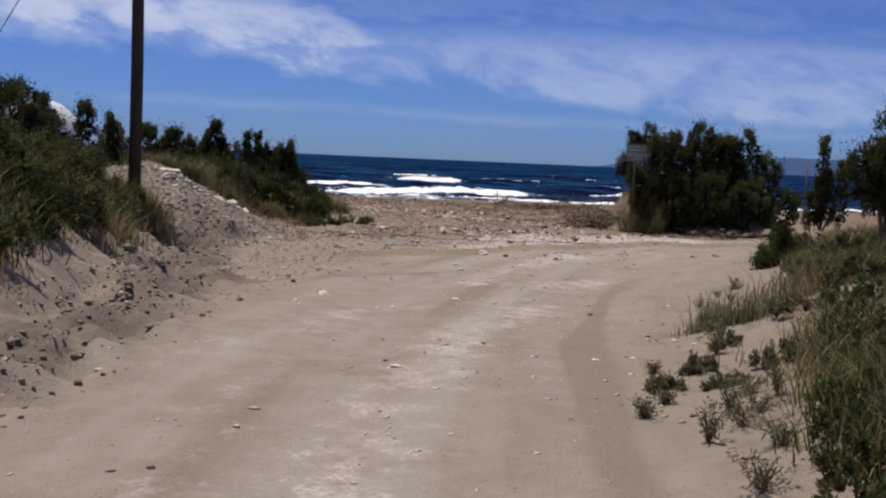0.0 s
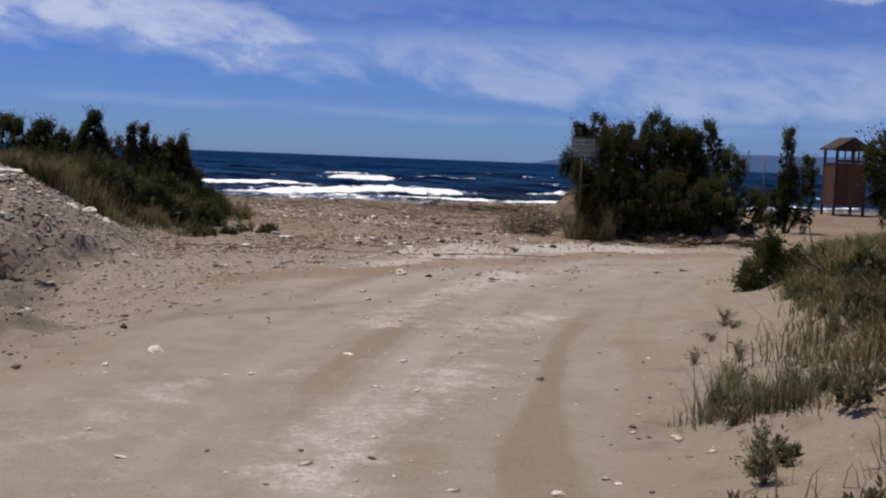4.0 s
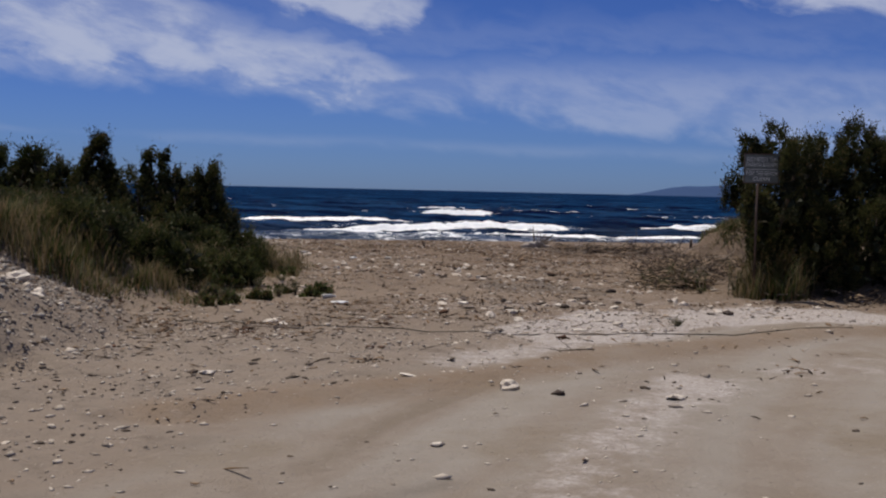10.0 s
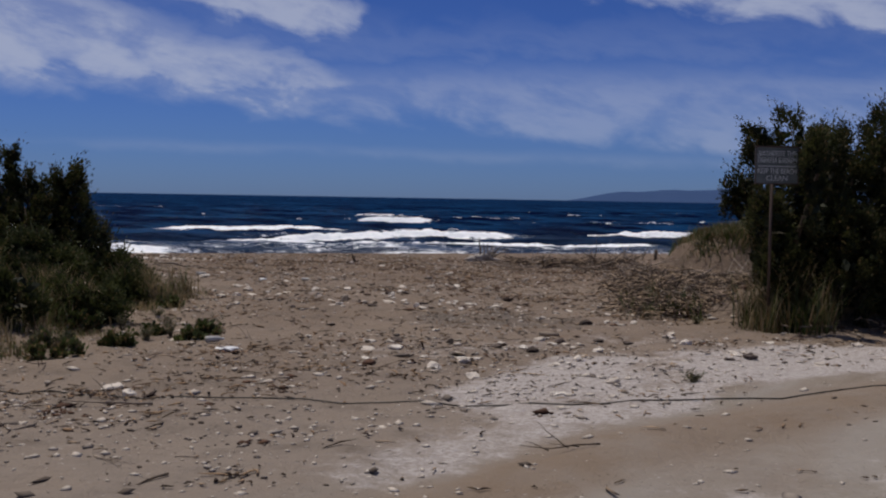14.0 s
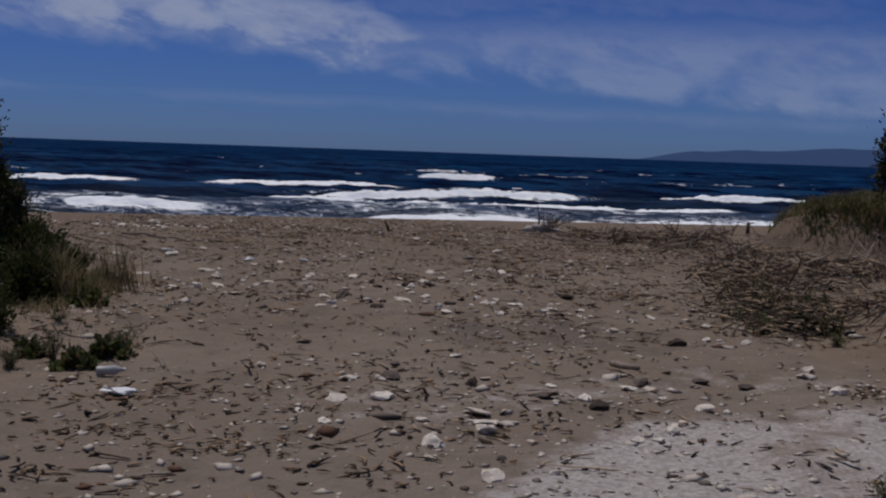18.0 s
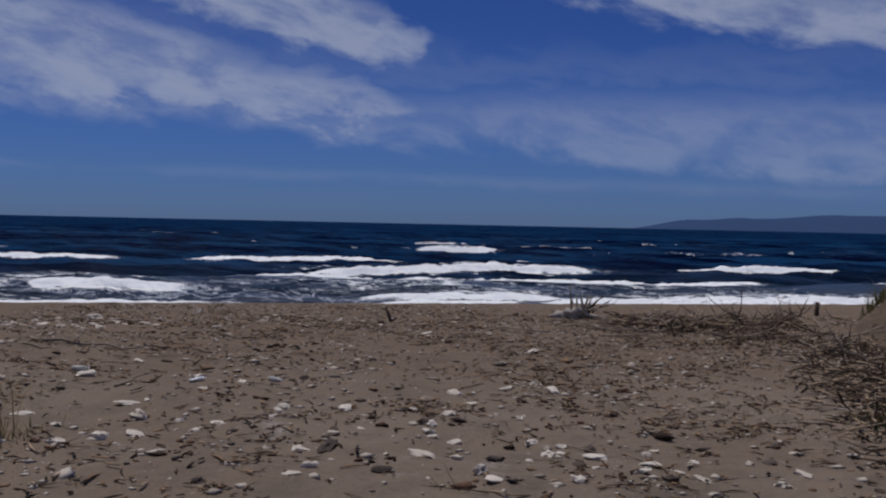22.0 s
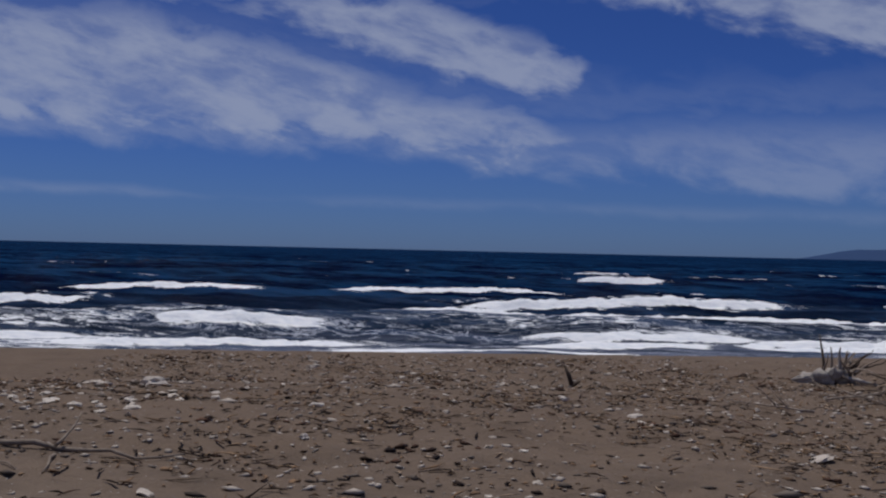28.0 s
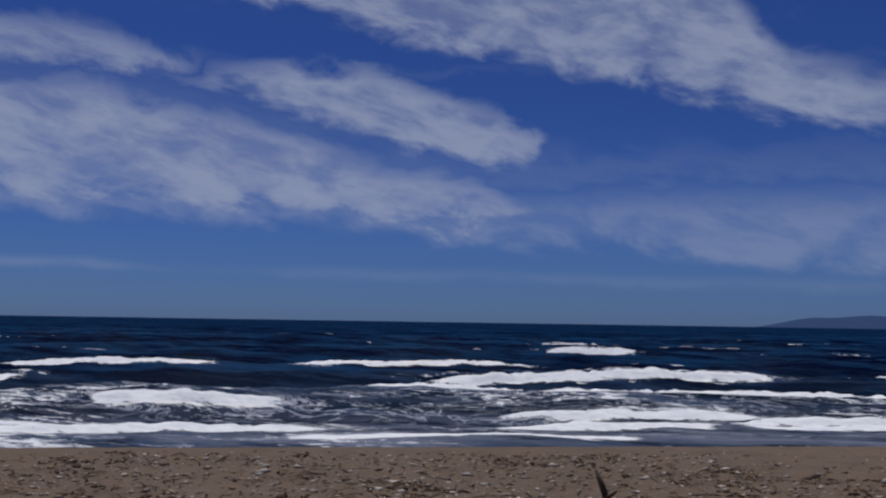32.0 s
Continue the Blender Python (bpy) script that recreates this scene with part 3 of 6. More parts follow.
chalk = chalk + 0.6 * stripe(gx, gy, ((1.45, 14.4), (1.75, 15.1), (2.2, 15.6)), 0.4, 0.3) + 0.3 * stripe(gx, gy, ((-2.2, 8.4), (-1.3, 11.2), (-0.6, 12.0), (0.2, 12.6)), 0.32, 0.45)
chalk = chalk + 0.4 * stripe(gx, gy, ((2.4, 19.8), (3.4, 20.6), (4.6, 21.4)), 0.5, 0.5) + 0.3 * stripe(gx, gy, ((-1.4, 5), (-1.2, 9), (-0.9, 11.4)), 0.3, 0.4)
chalk = chalk + 0.22 * stripe(gx, gy, ((-1.6, 30.3), (-0.3, 29.6), (1.2, 29.9), (2.2, 29.3)), 0.35, 0.5) + 0.35 * stripe(gx, gy, ((0.0, 25.2), (1.5, 26.2), (3.4, 26.9)), 0.5, 0.5)
paint(ground, "gravel", np.clip(chalk, 0, 1.1) * (0.35 + 1.1 * fbm(gx * 1.1, gy * 0.7, 4, 91)))
paint(ground, "loose", 1.6 * (1 - road_mask(gx, gy)) * smooth(gy, 16, 26))
paint(ground, "dusty", 1 - smooth(gy - 0.2 * gx, 20, 28))
paint(ground, "berm", stripe(gx, gy, BERM, 0.42, 0.22))
dull = 0.6 * stripe(gx, gy, ((0.9, 28.2), (2.0, 28.6)), 0.8, 0.6) + 0.55 * stripe(gx, gy, ((-2.6, 13.6), (-0.8, 15.3), (0.3, 16.4)), 0.2, 0.25)
dull = dull + 0.8 * stripe(gx, gy, ((-3.3, 6), (-3.0, 10), (-3.4, 15), (-4.2, 19)), 0.5, 0.5)
paint(ground, "dull", np.clip(dull, 0, 1))
paint(ground, "damp", smooth(gy - 0.25 * gx, 31.5, 36.0))
paint(ground, "wet", smooth(shore(gx, gy), 1.6, 3.0))
bend = np.interp(gy, (-30, 5, 10, 14, 18, 22, 25, 28), (-0.4, -0.5, -0.2, 0.6, 1.8, 3.6, 6.2, 12))
paint(ground, "streak", fbm((gx - bend) * 2.6, gy * 0.16, 4, 95))

# ---- the sea ----
A = math.atan(0.30)
CA, SA = math.cos(A), math.sin(A)


def shore_turn(u, v):
    """From metres along the shore and out from its crest to x, y."""
    return u * CA - v * SA, 42.6 + u * SA + v * CA


# breakers: distance out, bend, start and end along the shore, height, depth of the white water
BREAKERS = [
    (12.4, 0.5, -11.0, -4.0, 0.22, 0.5), (13.6, 0.4, 0.9, 5.4, 0.30, 0.9), (13.4, 0.5, 7.2, 19.0, 0.27, 0.9), (12.0, 0.5, -27.0, -14.5, 0.22, 0.6), (13.0, 0.5, 23.0, 37.0, 0.27, 0.9),
    (10.7, 0.4, -4.0, 2.5, 0.08, 0.35), (10.8, 0.4, 10.0, 15.0, 0.08, 0.35),
    (19.6, 0.6, -9.2, -4.6, 0.36, 0.7), (21.4, 0.6, 4.2, 18.5, 0.42, 1.1), (19.0, 0.6, -31.0, -17.0, 0.36, 0.7), (22.0, 0.7, 25.0, 41.0, 0.42, 1.1),
    (17.2, 0.6, 2.0, 8.0, 0.22, 0.5), (16.4, 0.6, -16.0, -10.0, 0.22, 0.5),
    (23.8, 0.6, -2.6, 4.6, 0.42, 0.9), (16.4, 0.5, 8.0, 23.0, 0.34, 0.9), (26.8, 0.5, -5.2, -0.8, 0.42, 0.7), (30.0, 0.8, 2.0, 14.0, 0.42, 0.8), (31.0, 0.8, 18.5, 28.0, 0.46, 1.0), (29.0, 0.8, -25.0, -14.0, 0.4, 0.7),
    (40.5, 1.0, -3.2, 7.0, 0.45, 0.8), (40.0, 1.0, -16.0, -8.0, 0.32, 0.5), (41.5, 1.0, -34.0, -24.0, 0.5, 1.0), (42.0, 1.0, 10.5, 25.0, 0.45, 0.8), (44.0, 1.0, 27.0, 44.0, 0.5, 1.1),
    (64.0, 1.0, 1.5, 12.0, 0.5, 1.1), (69.0, 1.0, 16.0, 22.0, 0.6, 1.3), (67.0, 1.0, 29.0, 47.0, 0.75, 1.9), (66.0, 1.0, -31.0, -19.0, 0.5, 1.3), (92.0, 2.0, 20.0, 28.0, 0.5, 1.2), (98.0, 2.0, -6.0, 2.0, 0.5, 1.2)]
pick = random.Random(5)
for out in (13.0, 21.0, 30.5, 41.0, 66.0):     # the same lines run on along the shore
    for side in (-1, 1):
        u = pick.uniform(46, 52)
        while u < 96:
            long = pick.uniform(7, 17)
            lo = u if side > 0 else -u - long
            BREAKERS.append((out + pick.uniform(-1, 1), 0.7, lo, lo + long, 0.016 * out + 0.06, pick.uniform(0.8, 1.3)))
            u += long + pick.uniform(4, 12)


def breakers(u, v):
    lift, white = np.zeros(u.shape), np.zeros(u.shape)
    for k, (out, bend, lo, hi, high, deep) in enumerate(BREAKERS):
        near = (u > lo - 8) & (u < hi + 8) & (np.abs(v - out) < 9)
        if not near.any():
            continue
        all_u, all_v, u, v = u, v, u[near], v[near]
        lift_here, white_here = lift[near], white[near]
        crest = out + bend * 2.2 * (fbm(u * 0.09, u * 0 + k, 3, 100 + k) - 0.5) + 0.5 * (fbm(u * 0.7, u * 0 + k, 2, 130 + k) - 0.5)
        d = v - crest
        end = min(3.0, 0.4 * (hi - lo))
        along = smooth(u, lo - end, lo + end) * (1 - smooth(u, hi - end, hi + end))
        lump = 0.62 + 0.2 * fbm(u * 0.4, v * 0.3, 3, 160 + k) + 0.55 * fbm(u * 2.3, v * 1.6, 2, 150 + k) + 0.9 * (fbm(u * 4.6, v * 3.5, 2, 155 + k) - 0.35)
        lift_here = lift_here + 0.42 * along * lump * high * np.exp(-np.where(d < 0, (d / 0.35) ** 2, (d / 1.5) ** 2))
        ragged = deep * (0.25 + 1.1 * fbm(u * 0.45, u * 0 + 7 * k, 4, 190 + k))
        front = smooth(d, -ragged * 0.4 - 0.75, -0.1) * (1 - smooth(d, -0.15, ragged * 0.35 + 0.45))
        white_here = np.maximum(white_here, smooth(along, 0.1, 0.6) * front * (0.7 + 0.6 * fbm(u * 0.9, v * 1.5, 3, 220 + k)))
        trail = smooth(d, -1.2 * deep - 0.6, -0.2) * (1 - smooth(d, 0.4, 3.0 * deep + 1.0))
        wide = smooth(u, lo - 5, lo + 1) * (1 - smooth(u, hi - 1, hi + 5))
        white_here = np.maximum(white_here, 0.46 * wide * trail * smooth(fbm(u * 0.4, v * 0.9, 3, 240 + k), 0.34, 0.62))
        lift[near], white[near] = lift_here, white_here
        u, v = all_u, all_v
    return lift, white


def sea_lift(x, y):
    u, v = x * CA + (y - 42.6) * SA, -x * SA + (y - 42.6) * CA
    lift, _ = breakers(u, v)
    calm = smooth(v, 3, 30)
    swell = 0.42 * (np.sin(v * 0.62 + 3.0 * fbm(u * 0.05, v * 0.05, 3, 250)) * calm) * (1 - smooth(v, 150, 600))
    chop = (0.5 * (fbm(u * 0.22, v * 0.5, 4, 260) - 0.5) + 0.22 * (fbm(u * 0.9, v * 1.6, 3, 270) - 0.5)) * (0.25 + 0.75 * calm) * (1 - smooth(v, 200, 700))
    return SEA + lift + swell + chop


us = np.concatenate([far(-70, -4800, 24)[::-1], spaced((-70, -30, 0.5), (-30, 35, 0.2), (35, 72, 0.4)), far(72, 4800, 24)])
vs = np.concatenate([spaced((6, 36, 0.14), (36, 70, 0.28), (70, 140, 0.7)), far(140, 4800, 60)])
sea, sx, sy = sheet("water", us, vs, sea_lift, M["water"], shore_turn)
tagged(sea, "dark blue sea with white breaking waves", "sea", kind="structure")
su, sv = sx * CA + (sy - 42.6) * SA, -sx * SA + (sy - 42.6) * CA
_, white = breakers(su, sv)
lace = 0.48 * (1 - smooth(sv, 14, 36)) * smooth(fbm(su * 0.16, sv * 0.35, 4, 300), 0.40, 0.68)
edge = 0.5 * (1 - smooth(np.abs(sv - 7.0 - 1.6 * (fbm(su * 0.15, su * 0, 3, 310) - 0.5)), 0.3, 1.0)) * smooth(fbm(su * 0.12, su * 0 + 2, 2, 320), 0.35, 0.55)
caps = 0.6 * smooth(fbm(su * 0.25, sv * 0.9, 4, 330), 0.74, 0.82) * smooth(sv, 30, 60) * (1 - smooth(sv, 120, 260))
paint(sea, "foam", np.clip(np.maximum.reduce([white, lace, edge, caps]), 0, 1))
paint(sea, "shallow", 1 - smooth(sv, 8, 45))

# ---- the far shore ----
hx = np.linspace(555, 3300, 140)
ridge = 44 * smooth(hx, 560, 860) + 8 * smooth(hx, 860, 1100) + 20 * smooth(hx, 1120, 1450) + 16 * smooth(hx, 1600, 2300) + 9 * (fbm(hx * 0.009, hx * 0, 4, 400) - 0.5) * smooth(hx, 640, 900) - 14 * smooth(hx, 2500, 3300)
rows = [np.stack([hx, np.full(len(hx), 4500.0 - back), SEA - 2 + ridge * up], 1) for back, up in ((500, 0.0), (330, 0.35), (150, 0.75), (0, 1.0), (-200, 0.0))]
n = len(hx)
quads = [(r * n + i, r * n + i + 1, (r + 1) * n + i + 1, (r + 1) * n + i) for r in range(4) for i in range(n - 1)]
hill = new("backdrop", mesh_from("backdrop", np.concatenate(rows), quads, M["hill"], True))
tagged(hill, "mountainous coast across the bay, blue haze painted in", "hills", kind="structure")


# ---- plants ----
rng = np.random.default_rng(7)


def sprigs(centres, aims, length, width):
    """Thin kites at the centres, pointing along the aims: arrays of verts and faces."""
    n = len(centres)
    aims = aims / np.linalg.norm(aims, axis=1, keepdims=True)
    side = np.cross(aims, rng.normal(size=(n, 3)))
    side /= np.linalg.norm(side, axis=1, keepdims=True) + 1e-9
    ln = (length * rng.uniform(0.6, 1.35, n))[:, None]
    wd = (width * rng.uniform(0.6, 1.3, n))[:, None]
    droop = np.array([0, 0, -1.0]) * ln * rng.uniform(-0.05, 0.2, n)[:, None]
    a, b, c, d = centres - aims * ln * 0.5, centres + side * wd, centres + aims * ln * 0.5 + droop, centres - side * wd
    verts = np.stack([a, b, c, d], 1).reshape(-1, 3)
    i = np.arange(n) * 4
    return verts, np.stack([i, i + 1, i + 2, i + 3], 1)


def quick_mesh(name, verts, quads, mat):
    me = bpy.data.meshes.new(name)
    me.vertices.add(len(verts))
    me.vertices.foreach_set("co", np.asarray(verts, float).ravel())
    me.loops.add(quads.size)
    me.loops.foreach_set("vertex_index", quads.ravel())
    me.polygons.add(len(quads))
    me.polygons.foreach_set("loop_start", np.arange(len(quads)) * quads.shape[1])
    me.update(calc_edges=True)
    me.materials.append(mat)
    return me


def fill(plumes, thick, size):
    """Large leafy scraps deep inside the shoots, where the growth is too dense to see through. Inner shade is in their
    dark colour.
    """
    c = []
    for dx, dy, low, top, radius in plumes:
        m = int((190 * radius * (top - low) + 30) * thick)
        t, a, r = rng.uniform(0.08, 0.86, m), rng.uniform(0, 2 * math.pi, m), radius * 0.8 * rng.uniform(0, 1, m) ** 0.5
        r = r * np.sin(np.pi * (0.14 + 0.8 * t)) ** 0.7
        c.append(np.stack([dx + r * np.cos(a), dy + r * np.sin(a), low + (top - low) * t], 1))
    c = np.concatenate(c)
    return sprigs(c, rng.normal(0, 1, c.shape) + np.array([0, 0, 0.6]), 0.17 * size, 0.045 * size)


def shrub(at, plumes, mat, label, name="shrub", leaf=(0.05, 0.0105), thick=1.0, category="shrub", group="", tuft=1.0):
    """A many-stemmed shrub. plumes: (dx, dy, bottom, top, radius) of its leafy shoots, above the foot."""
    base = new(name)
    base.location = (at[0], at[1], place(*at) - 0.05)
    stems, centres, aims = [], [], []
    for dx, dy, low, top, radius in plumes:
        lean = Vector((dx, dy, 0))
        mid = (low + top) / 2
        jig = lambda: tuft * Vector(rng.uniform(-0.12, 0.12, 3))  # noqa: E731
        pts = [Vector((dx * 0.1, dy * 0.1, 0)), lean * 0.45 + Vector((0, 0, mid * 0.4)) + jig(), lean * 0.85 + Vector((0, 0, mid)) + jig(), lean + Vector((0, 0, top * 0.93))]
        stems.append(tube(pts, [w * tuft for w in (0.045, 0.035, 0.022, 0.006)], 5))
        area = radius * radius + radius * (top - low)
        tufts = int(30 * area * thick) + 7
        # rounded sprays that make the lumpy outline
        for k in range(tufts):
            t, a = rng.uniform(0, 1) ** 0.8, rng.uniform(0, 2 * math.pi)
            girth = radius * math.sin(math.pi * (0.14 + 0.8 * t)) ** 0.7 * rng.uniform(0.1, 0.95) ** 0.6
            c = np.array([dx + girth * math.cos(a), dy + girth * math.sin(a), low + (top - low) * t])
            out = np.array([math.cos(a) * 0.75, math.sin(a) * 0.75, 0.55 + 0.7 * t])
            puff = rng.uniform(0.7, 1.25)
            m = int(225 * puff * tuft)
            spread = rng.normal(0, 1, (m, 3))
            spread *= (rng.uniform(0, 1, m) ** 0.45 / np.linalg.norm(spread, axis=1))[:, None]
            cc = c + spread * np.array([0.105, 0.105, 0.16]) * puff * tuft
            stray = rng.uniform(0, 1, m) < 0.07
            cc[stray] += out * rng.uniform(0.05, 0.16, (stray.sum(), 1)) * tuft
            centres.append(cc)
            aims.append(out + 0.8 * spread + rng.normal(0, 0.4, (m, 3)))
    for stem in stems:
        part("stem", mesh_from("stem", *stem, M["bark"], True), None, base, "rough brown woody stem")
    v, q = sprigs(np.concatenate(centres), np.concatenate(aims), *leaf)
    outer = len(q)
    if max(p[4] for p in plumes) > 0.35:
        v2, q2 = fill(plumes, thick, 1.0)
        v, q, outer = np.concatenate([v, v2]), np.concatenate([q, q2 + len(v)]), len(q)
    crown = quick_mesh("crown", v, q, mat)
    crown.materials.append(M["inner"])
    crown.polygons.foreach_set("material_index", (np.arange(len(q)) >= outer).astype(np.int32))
    part("crown", crown, None, base, "dense feathery green foliage")
    return tagged(base, label, category, group)


def blades(xy, tall, lean, width, name, mat):
    """Bent grass blades at the given spots, as one mesh."""
    n = len(xy)
    z = height(xy[:, 0], xy[:, 1]) - 0.02
    foot = np.column_stack([xy, z])
    h = tall * rng.uniform(0.5, 1.25, n) * (0.4 + 1.3 * smooth(fbm(xy[:, 0] * 1.9, xy[:, 1] * 1.9, 2, 571), 0.25, 0.75))
    h = h * (1 - 0.55 * smooth(xy[:, 1], 20.5, 23.5) * (xy[:, 0] < -1.5))
    a = rng.uniform(0, 2 * np.pi, n)
    d = np.stack([np.cos(a), np.sin(a), np.zeros(n)], 1) * (lean * h * rng.uniform(0.2, 1.2, n))[:, None]
    s = np.stack([-np.sin(a), np.cos(a), np.zeros(n)], 1) * (width * rng.uniform(0.6, 1.3, n))[:, None]
    up = np.array([0, 0, 1.0])
    mid, tip = foot + d * 0.3 + up * (h * 0.6)[:, None], foot + d + up * h[:, None]
    verts = np.stack([foot - s, foot + s, mid + s * 0.7, mid - s * 0.7, tip], 1).reshape(-1, 3)
    i = np.arange(n) * 5
    faces = np.concatenate([np.stack([i, i + 1, i + 2, i + 3], 1)])
    tips = np.stack([i + 3, i + 2, i + 4], 1)
    me = bpy.data.meshes.new(name)
    me.vertices.add(len(verts))
    me.vertices.foreach_set("co", verts.ravel())
    loops = np.concatenate([faces.ravel(), tips.ravel()])
    me.loops.add(len(loops))
    me.loops.foreach_set("vertex_index", loops)
    me.polygons.add(2 * n)
    me.polygons.foreach_set("loop_start", np.concatenate([np.arange(n) * 4, 4 * n + np.arange(n) * 3]))
    me.update(calc_edges=True)
    me.materials.append(mat)
    return new(name, me)


def clumped(count, lo, hi, keep, size=0.16, per=26):
    """Spots in clumps inside a box where keep(x, y) is high."""
    tufts = int(count / per)
    c = np.column_stack([rng.uniform(lo[0], hi[0], tufts * 4), rng.uniform(lo[1], hi[1], tufts * 4)])
    c = c[rng.uniform(0, 1, len(c)) < keep(c[:, 0], c[:, 1])][:tufts]
    xy = np.repeat(c, per, 0)
    return xy + rng.normal(0, size, xy.shape)


def left_in(x, y):
    return np.interp(y, LEFT_Y, LEFT_X) - x


def right_in(x, y):
    return x - np.interp(y, RIGHT_Y, RIGHT_X)


def off_heap(x, y):
    return smooth(np.hypot(x + 5.4, (y - 20.6) / 1.5), 2.0, 2.6)


# grass on the bank beside the spoil heap
def keep_left(x, y):
    return smooth(left_in(x, y), 0.8, 1.6) * off_heap(x, y) * smooth(fbm(x * 0.6, y * 0.6, 3, 501), 0.15, 0.4) * smooth(x + 0.47 * y + 2.0 + 5 * (fbm(x * 0.4, y * 0.4, 3, 581) - 0.5), -1.0, 0.6) * (1 - 0.9 * smooth(y, 22.5, 24.5) * (1 - smooth(left_in(x, y), 5.0, 7.0)))


g = blades(clumped(95000, (-16, 6), (-2.6, 32), keep_left, 0.15), 0.27, 1.3, 0.009, "grass", M["grass_green"])
tagged(g, "tall green grass covering the sandy roadside bank", "grass", kind="stuff")
g = blades(clumped(20000, (-14, 9), (-2.6, 32), lambda x, y: smooth(left_in(x, y), 0.4, 1.0) * (x > -0.47 * y - 1) * (1 - 0.7 * smooth(left_in(x, y), 1.6, 3.2)) * off_heap(x, y) * smooth(fbm(x * 0.9, y * 0.9, 3, 511), 0.4, 0.6) * (1 - 0.85 * smooth(y, 22.5, 24.5) * (1 - smooth(left_in(x, y), 5, 7))), 0.14),
           0.27, 1.1, 0.008, "dry_grass", M["grass_dry"])
tagged(g, "straw-coloured dry grass along the bank's edge", "grass", kind="stuff")
# the other bank
def keep_right(x, y):
    return smooth(right_in(x, y) - np.interp(y, (4, 5.5, 6.5, 7.7, 9.2, 11.8, 14, 16, 20), (0.42, 0.47, 0.62, 0.9, 1.3, 1.6, 1.2, 0.65, 0.7)), 0.0, 0.6) * (1 - smooth(y, 21, 24)) * np.maximum(smooth(fbm(x * 1.1, y * 1.1, 3, 521), 0.36, 0.52), 0.75 * smooth(right_in(x, y), 1.6, 2.8)) * smooth(0.52 * y + 2.0 - x + 4 * (fbm(x * 0.4, y * 0.4, 3, 583) - 0.5), -0.8, 0.6)


g = blades(clumped(90000, (1.3, 3.2), (13.5, 24), keep_right, 0.09), 0.16, 1.3, 0.0065, "grass", M["grass_green"])
tagged(g, "green grass on the low sandy bank", "grass", kind="stuff")
g = blades(clumped(42000, (1.6, 4), (14, 24), lambda x, y: smooth(right_in(x, y), 0.7, 1.6) * (1 - smooth(y, 21, 24)) * smooth(fbm(x * 0.8, y * 0.8, 3, 531), 0.42, 0.56), 0.13),
           0.19, 1.1, 0.0055, "dry_grass", M["grass_dry"])
tagged(g, "reddish dry grass among green on the low bank", "grass", kind="stuff")
# the same growth runs on, thinner, away from the track
g = blades(clumped(16000, (-34, -6), (-4.6, 36), lambda x, y: 0.8 * smooth(left_in(x, y), 0.8, 2.0) * off_heap(x, y) * smooth(fbm(x * 0.35, y * 0.35, 4, 591), 0.42, 0.6) * (1 - smooth(x + 0.47 * y, -1.0, 1.0)), 0.3), 0.45, 0.9, 0.028, "grass", M["grass_green"])
tagged(g, "patchy rough grass spreading over the dunes", "grass", kind="stuff")
g = blades(clumped(15000, (2.0, -6), (32, 26), lambda x, y: 0.8 * smooth(right_in(x, y), 1.0, 2.2) * smooth(fbm(x * 0.35, y * 0.35, 4, 593), 0.42, 0.6) * smooth(x - 0.52 * y, 0.5, 2.5), 0.3), 0.3, 0.9, 0.024, "grass", M["grass_green"])
tagged(g, "patchy rough grass behind the low bank", "grass", kind="stuff")
# round the shrubs beyond and on the dune hummock
def keep_foot(x, y):
    return 1 - smooth(np.hypot((x - 5.02) / 0.5, (y - 27.95) / 0.55), 0.6, 1.0)


g = blades(clumped(5200, (4, 26.5), (6.8, 29.5), keep_foot, 0.10), 0.5, 1.0, 0.006, "dry_grass", M["grass_dry"])
tagged(g, "soft golden grass at the shrub's foot by the sign", "grass", kind="stuff")
g = blades(clumped(2600, (4, 26.5), (6.8, 29.5), keep_foot, 0.10), 0.5, 1.0, 0.006, "grass", M["grass_green"])
tagged(g, "olive grass at the shrub's foot by the sign", "grass", kind="stuff")


def keep_hummock(x, y):
    a = 1 - smooth(np.hypot((x - 8.1) / 2.2, (y - 38.6) / 1.7), 0.72, 0.92)
    return a


g = blades(clumped(9000, (5.5, 36.5), (10.5, 40.6), keep_hummock, 0.12), 0.17, 1.1, 0.008, "dry_grass", M["grass_dry"])
tagged(g, "yellowed grass round the shrub and on the hummock", "grass", kind="stuff")
g = blades(clumped(8000, (5.5, 36.5), (10.5, 40.6), keep_hummock, 0.12), 0.19, 1.1, 0.008, "grass", M["grass_green"])
tagged(g, "olive grass round the shrub and on the hummock", "grass", kind="stuff")
g = blades(clumped(3500, (-4.6, 24), (-1.9, 29.6), lambda x, y: smooth(left_in(x, y), -0.9, 0.3) * smooth(fbm(x * 1.4, y * 1.4, 2, 541), 0.45, 0.6), 0.12), 0.20, 1.0, 0.007, "dry_grass", M["grass_dry"])
tagged(g, "sparse dry grass at the foot of the dune shrub", "grass", kind="stuff")

g = blades(clumped(5200, (-5.0, 23.6), (-2.6, 30.5), lambda x, y: smooth(left_in(x, y), 0.0, 0.5) * (1 - smooth(left_in(x, y), 1.2, 2.0)) * smooth(fbm(x * 1.1, y * 1.1, 2, 551), 0.4, 0.6), 0.09), 0.24, 0.9, 0.006, "dry_grass", M["grass_dry"])
tagged(g, "brown dry grass tufts before the dune shrub", "grass", kind="stuff")
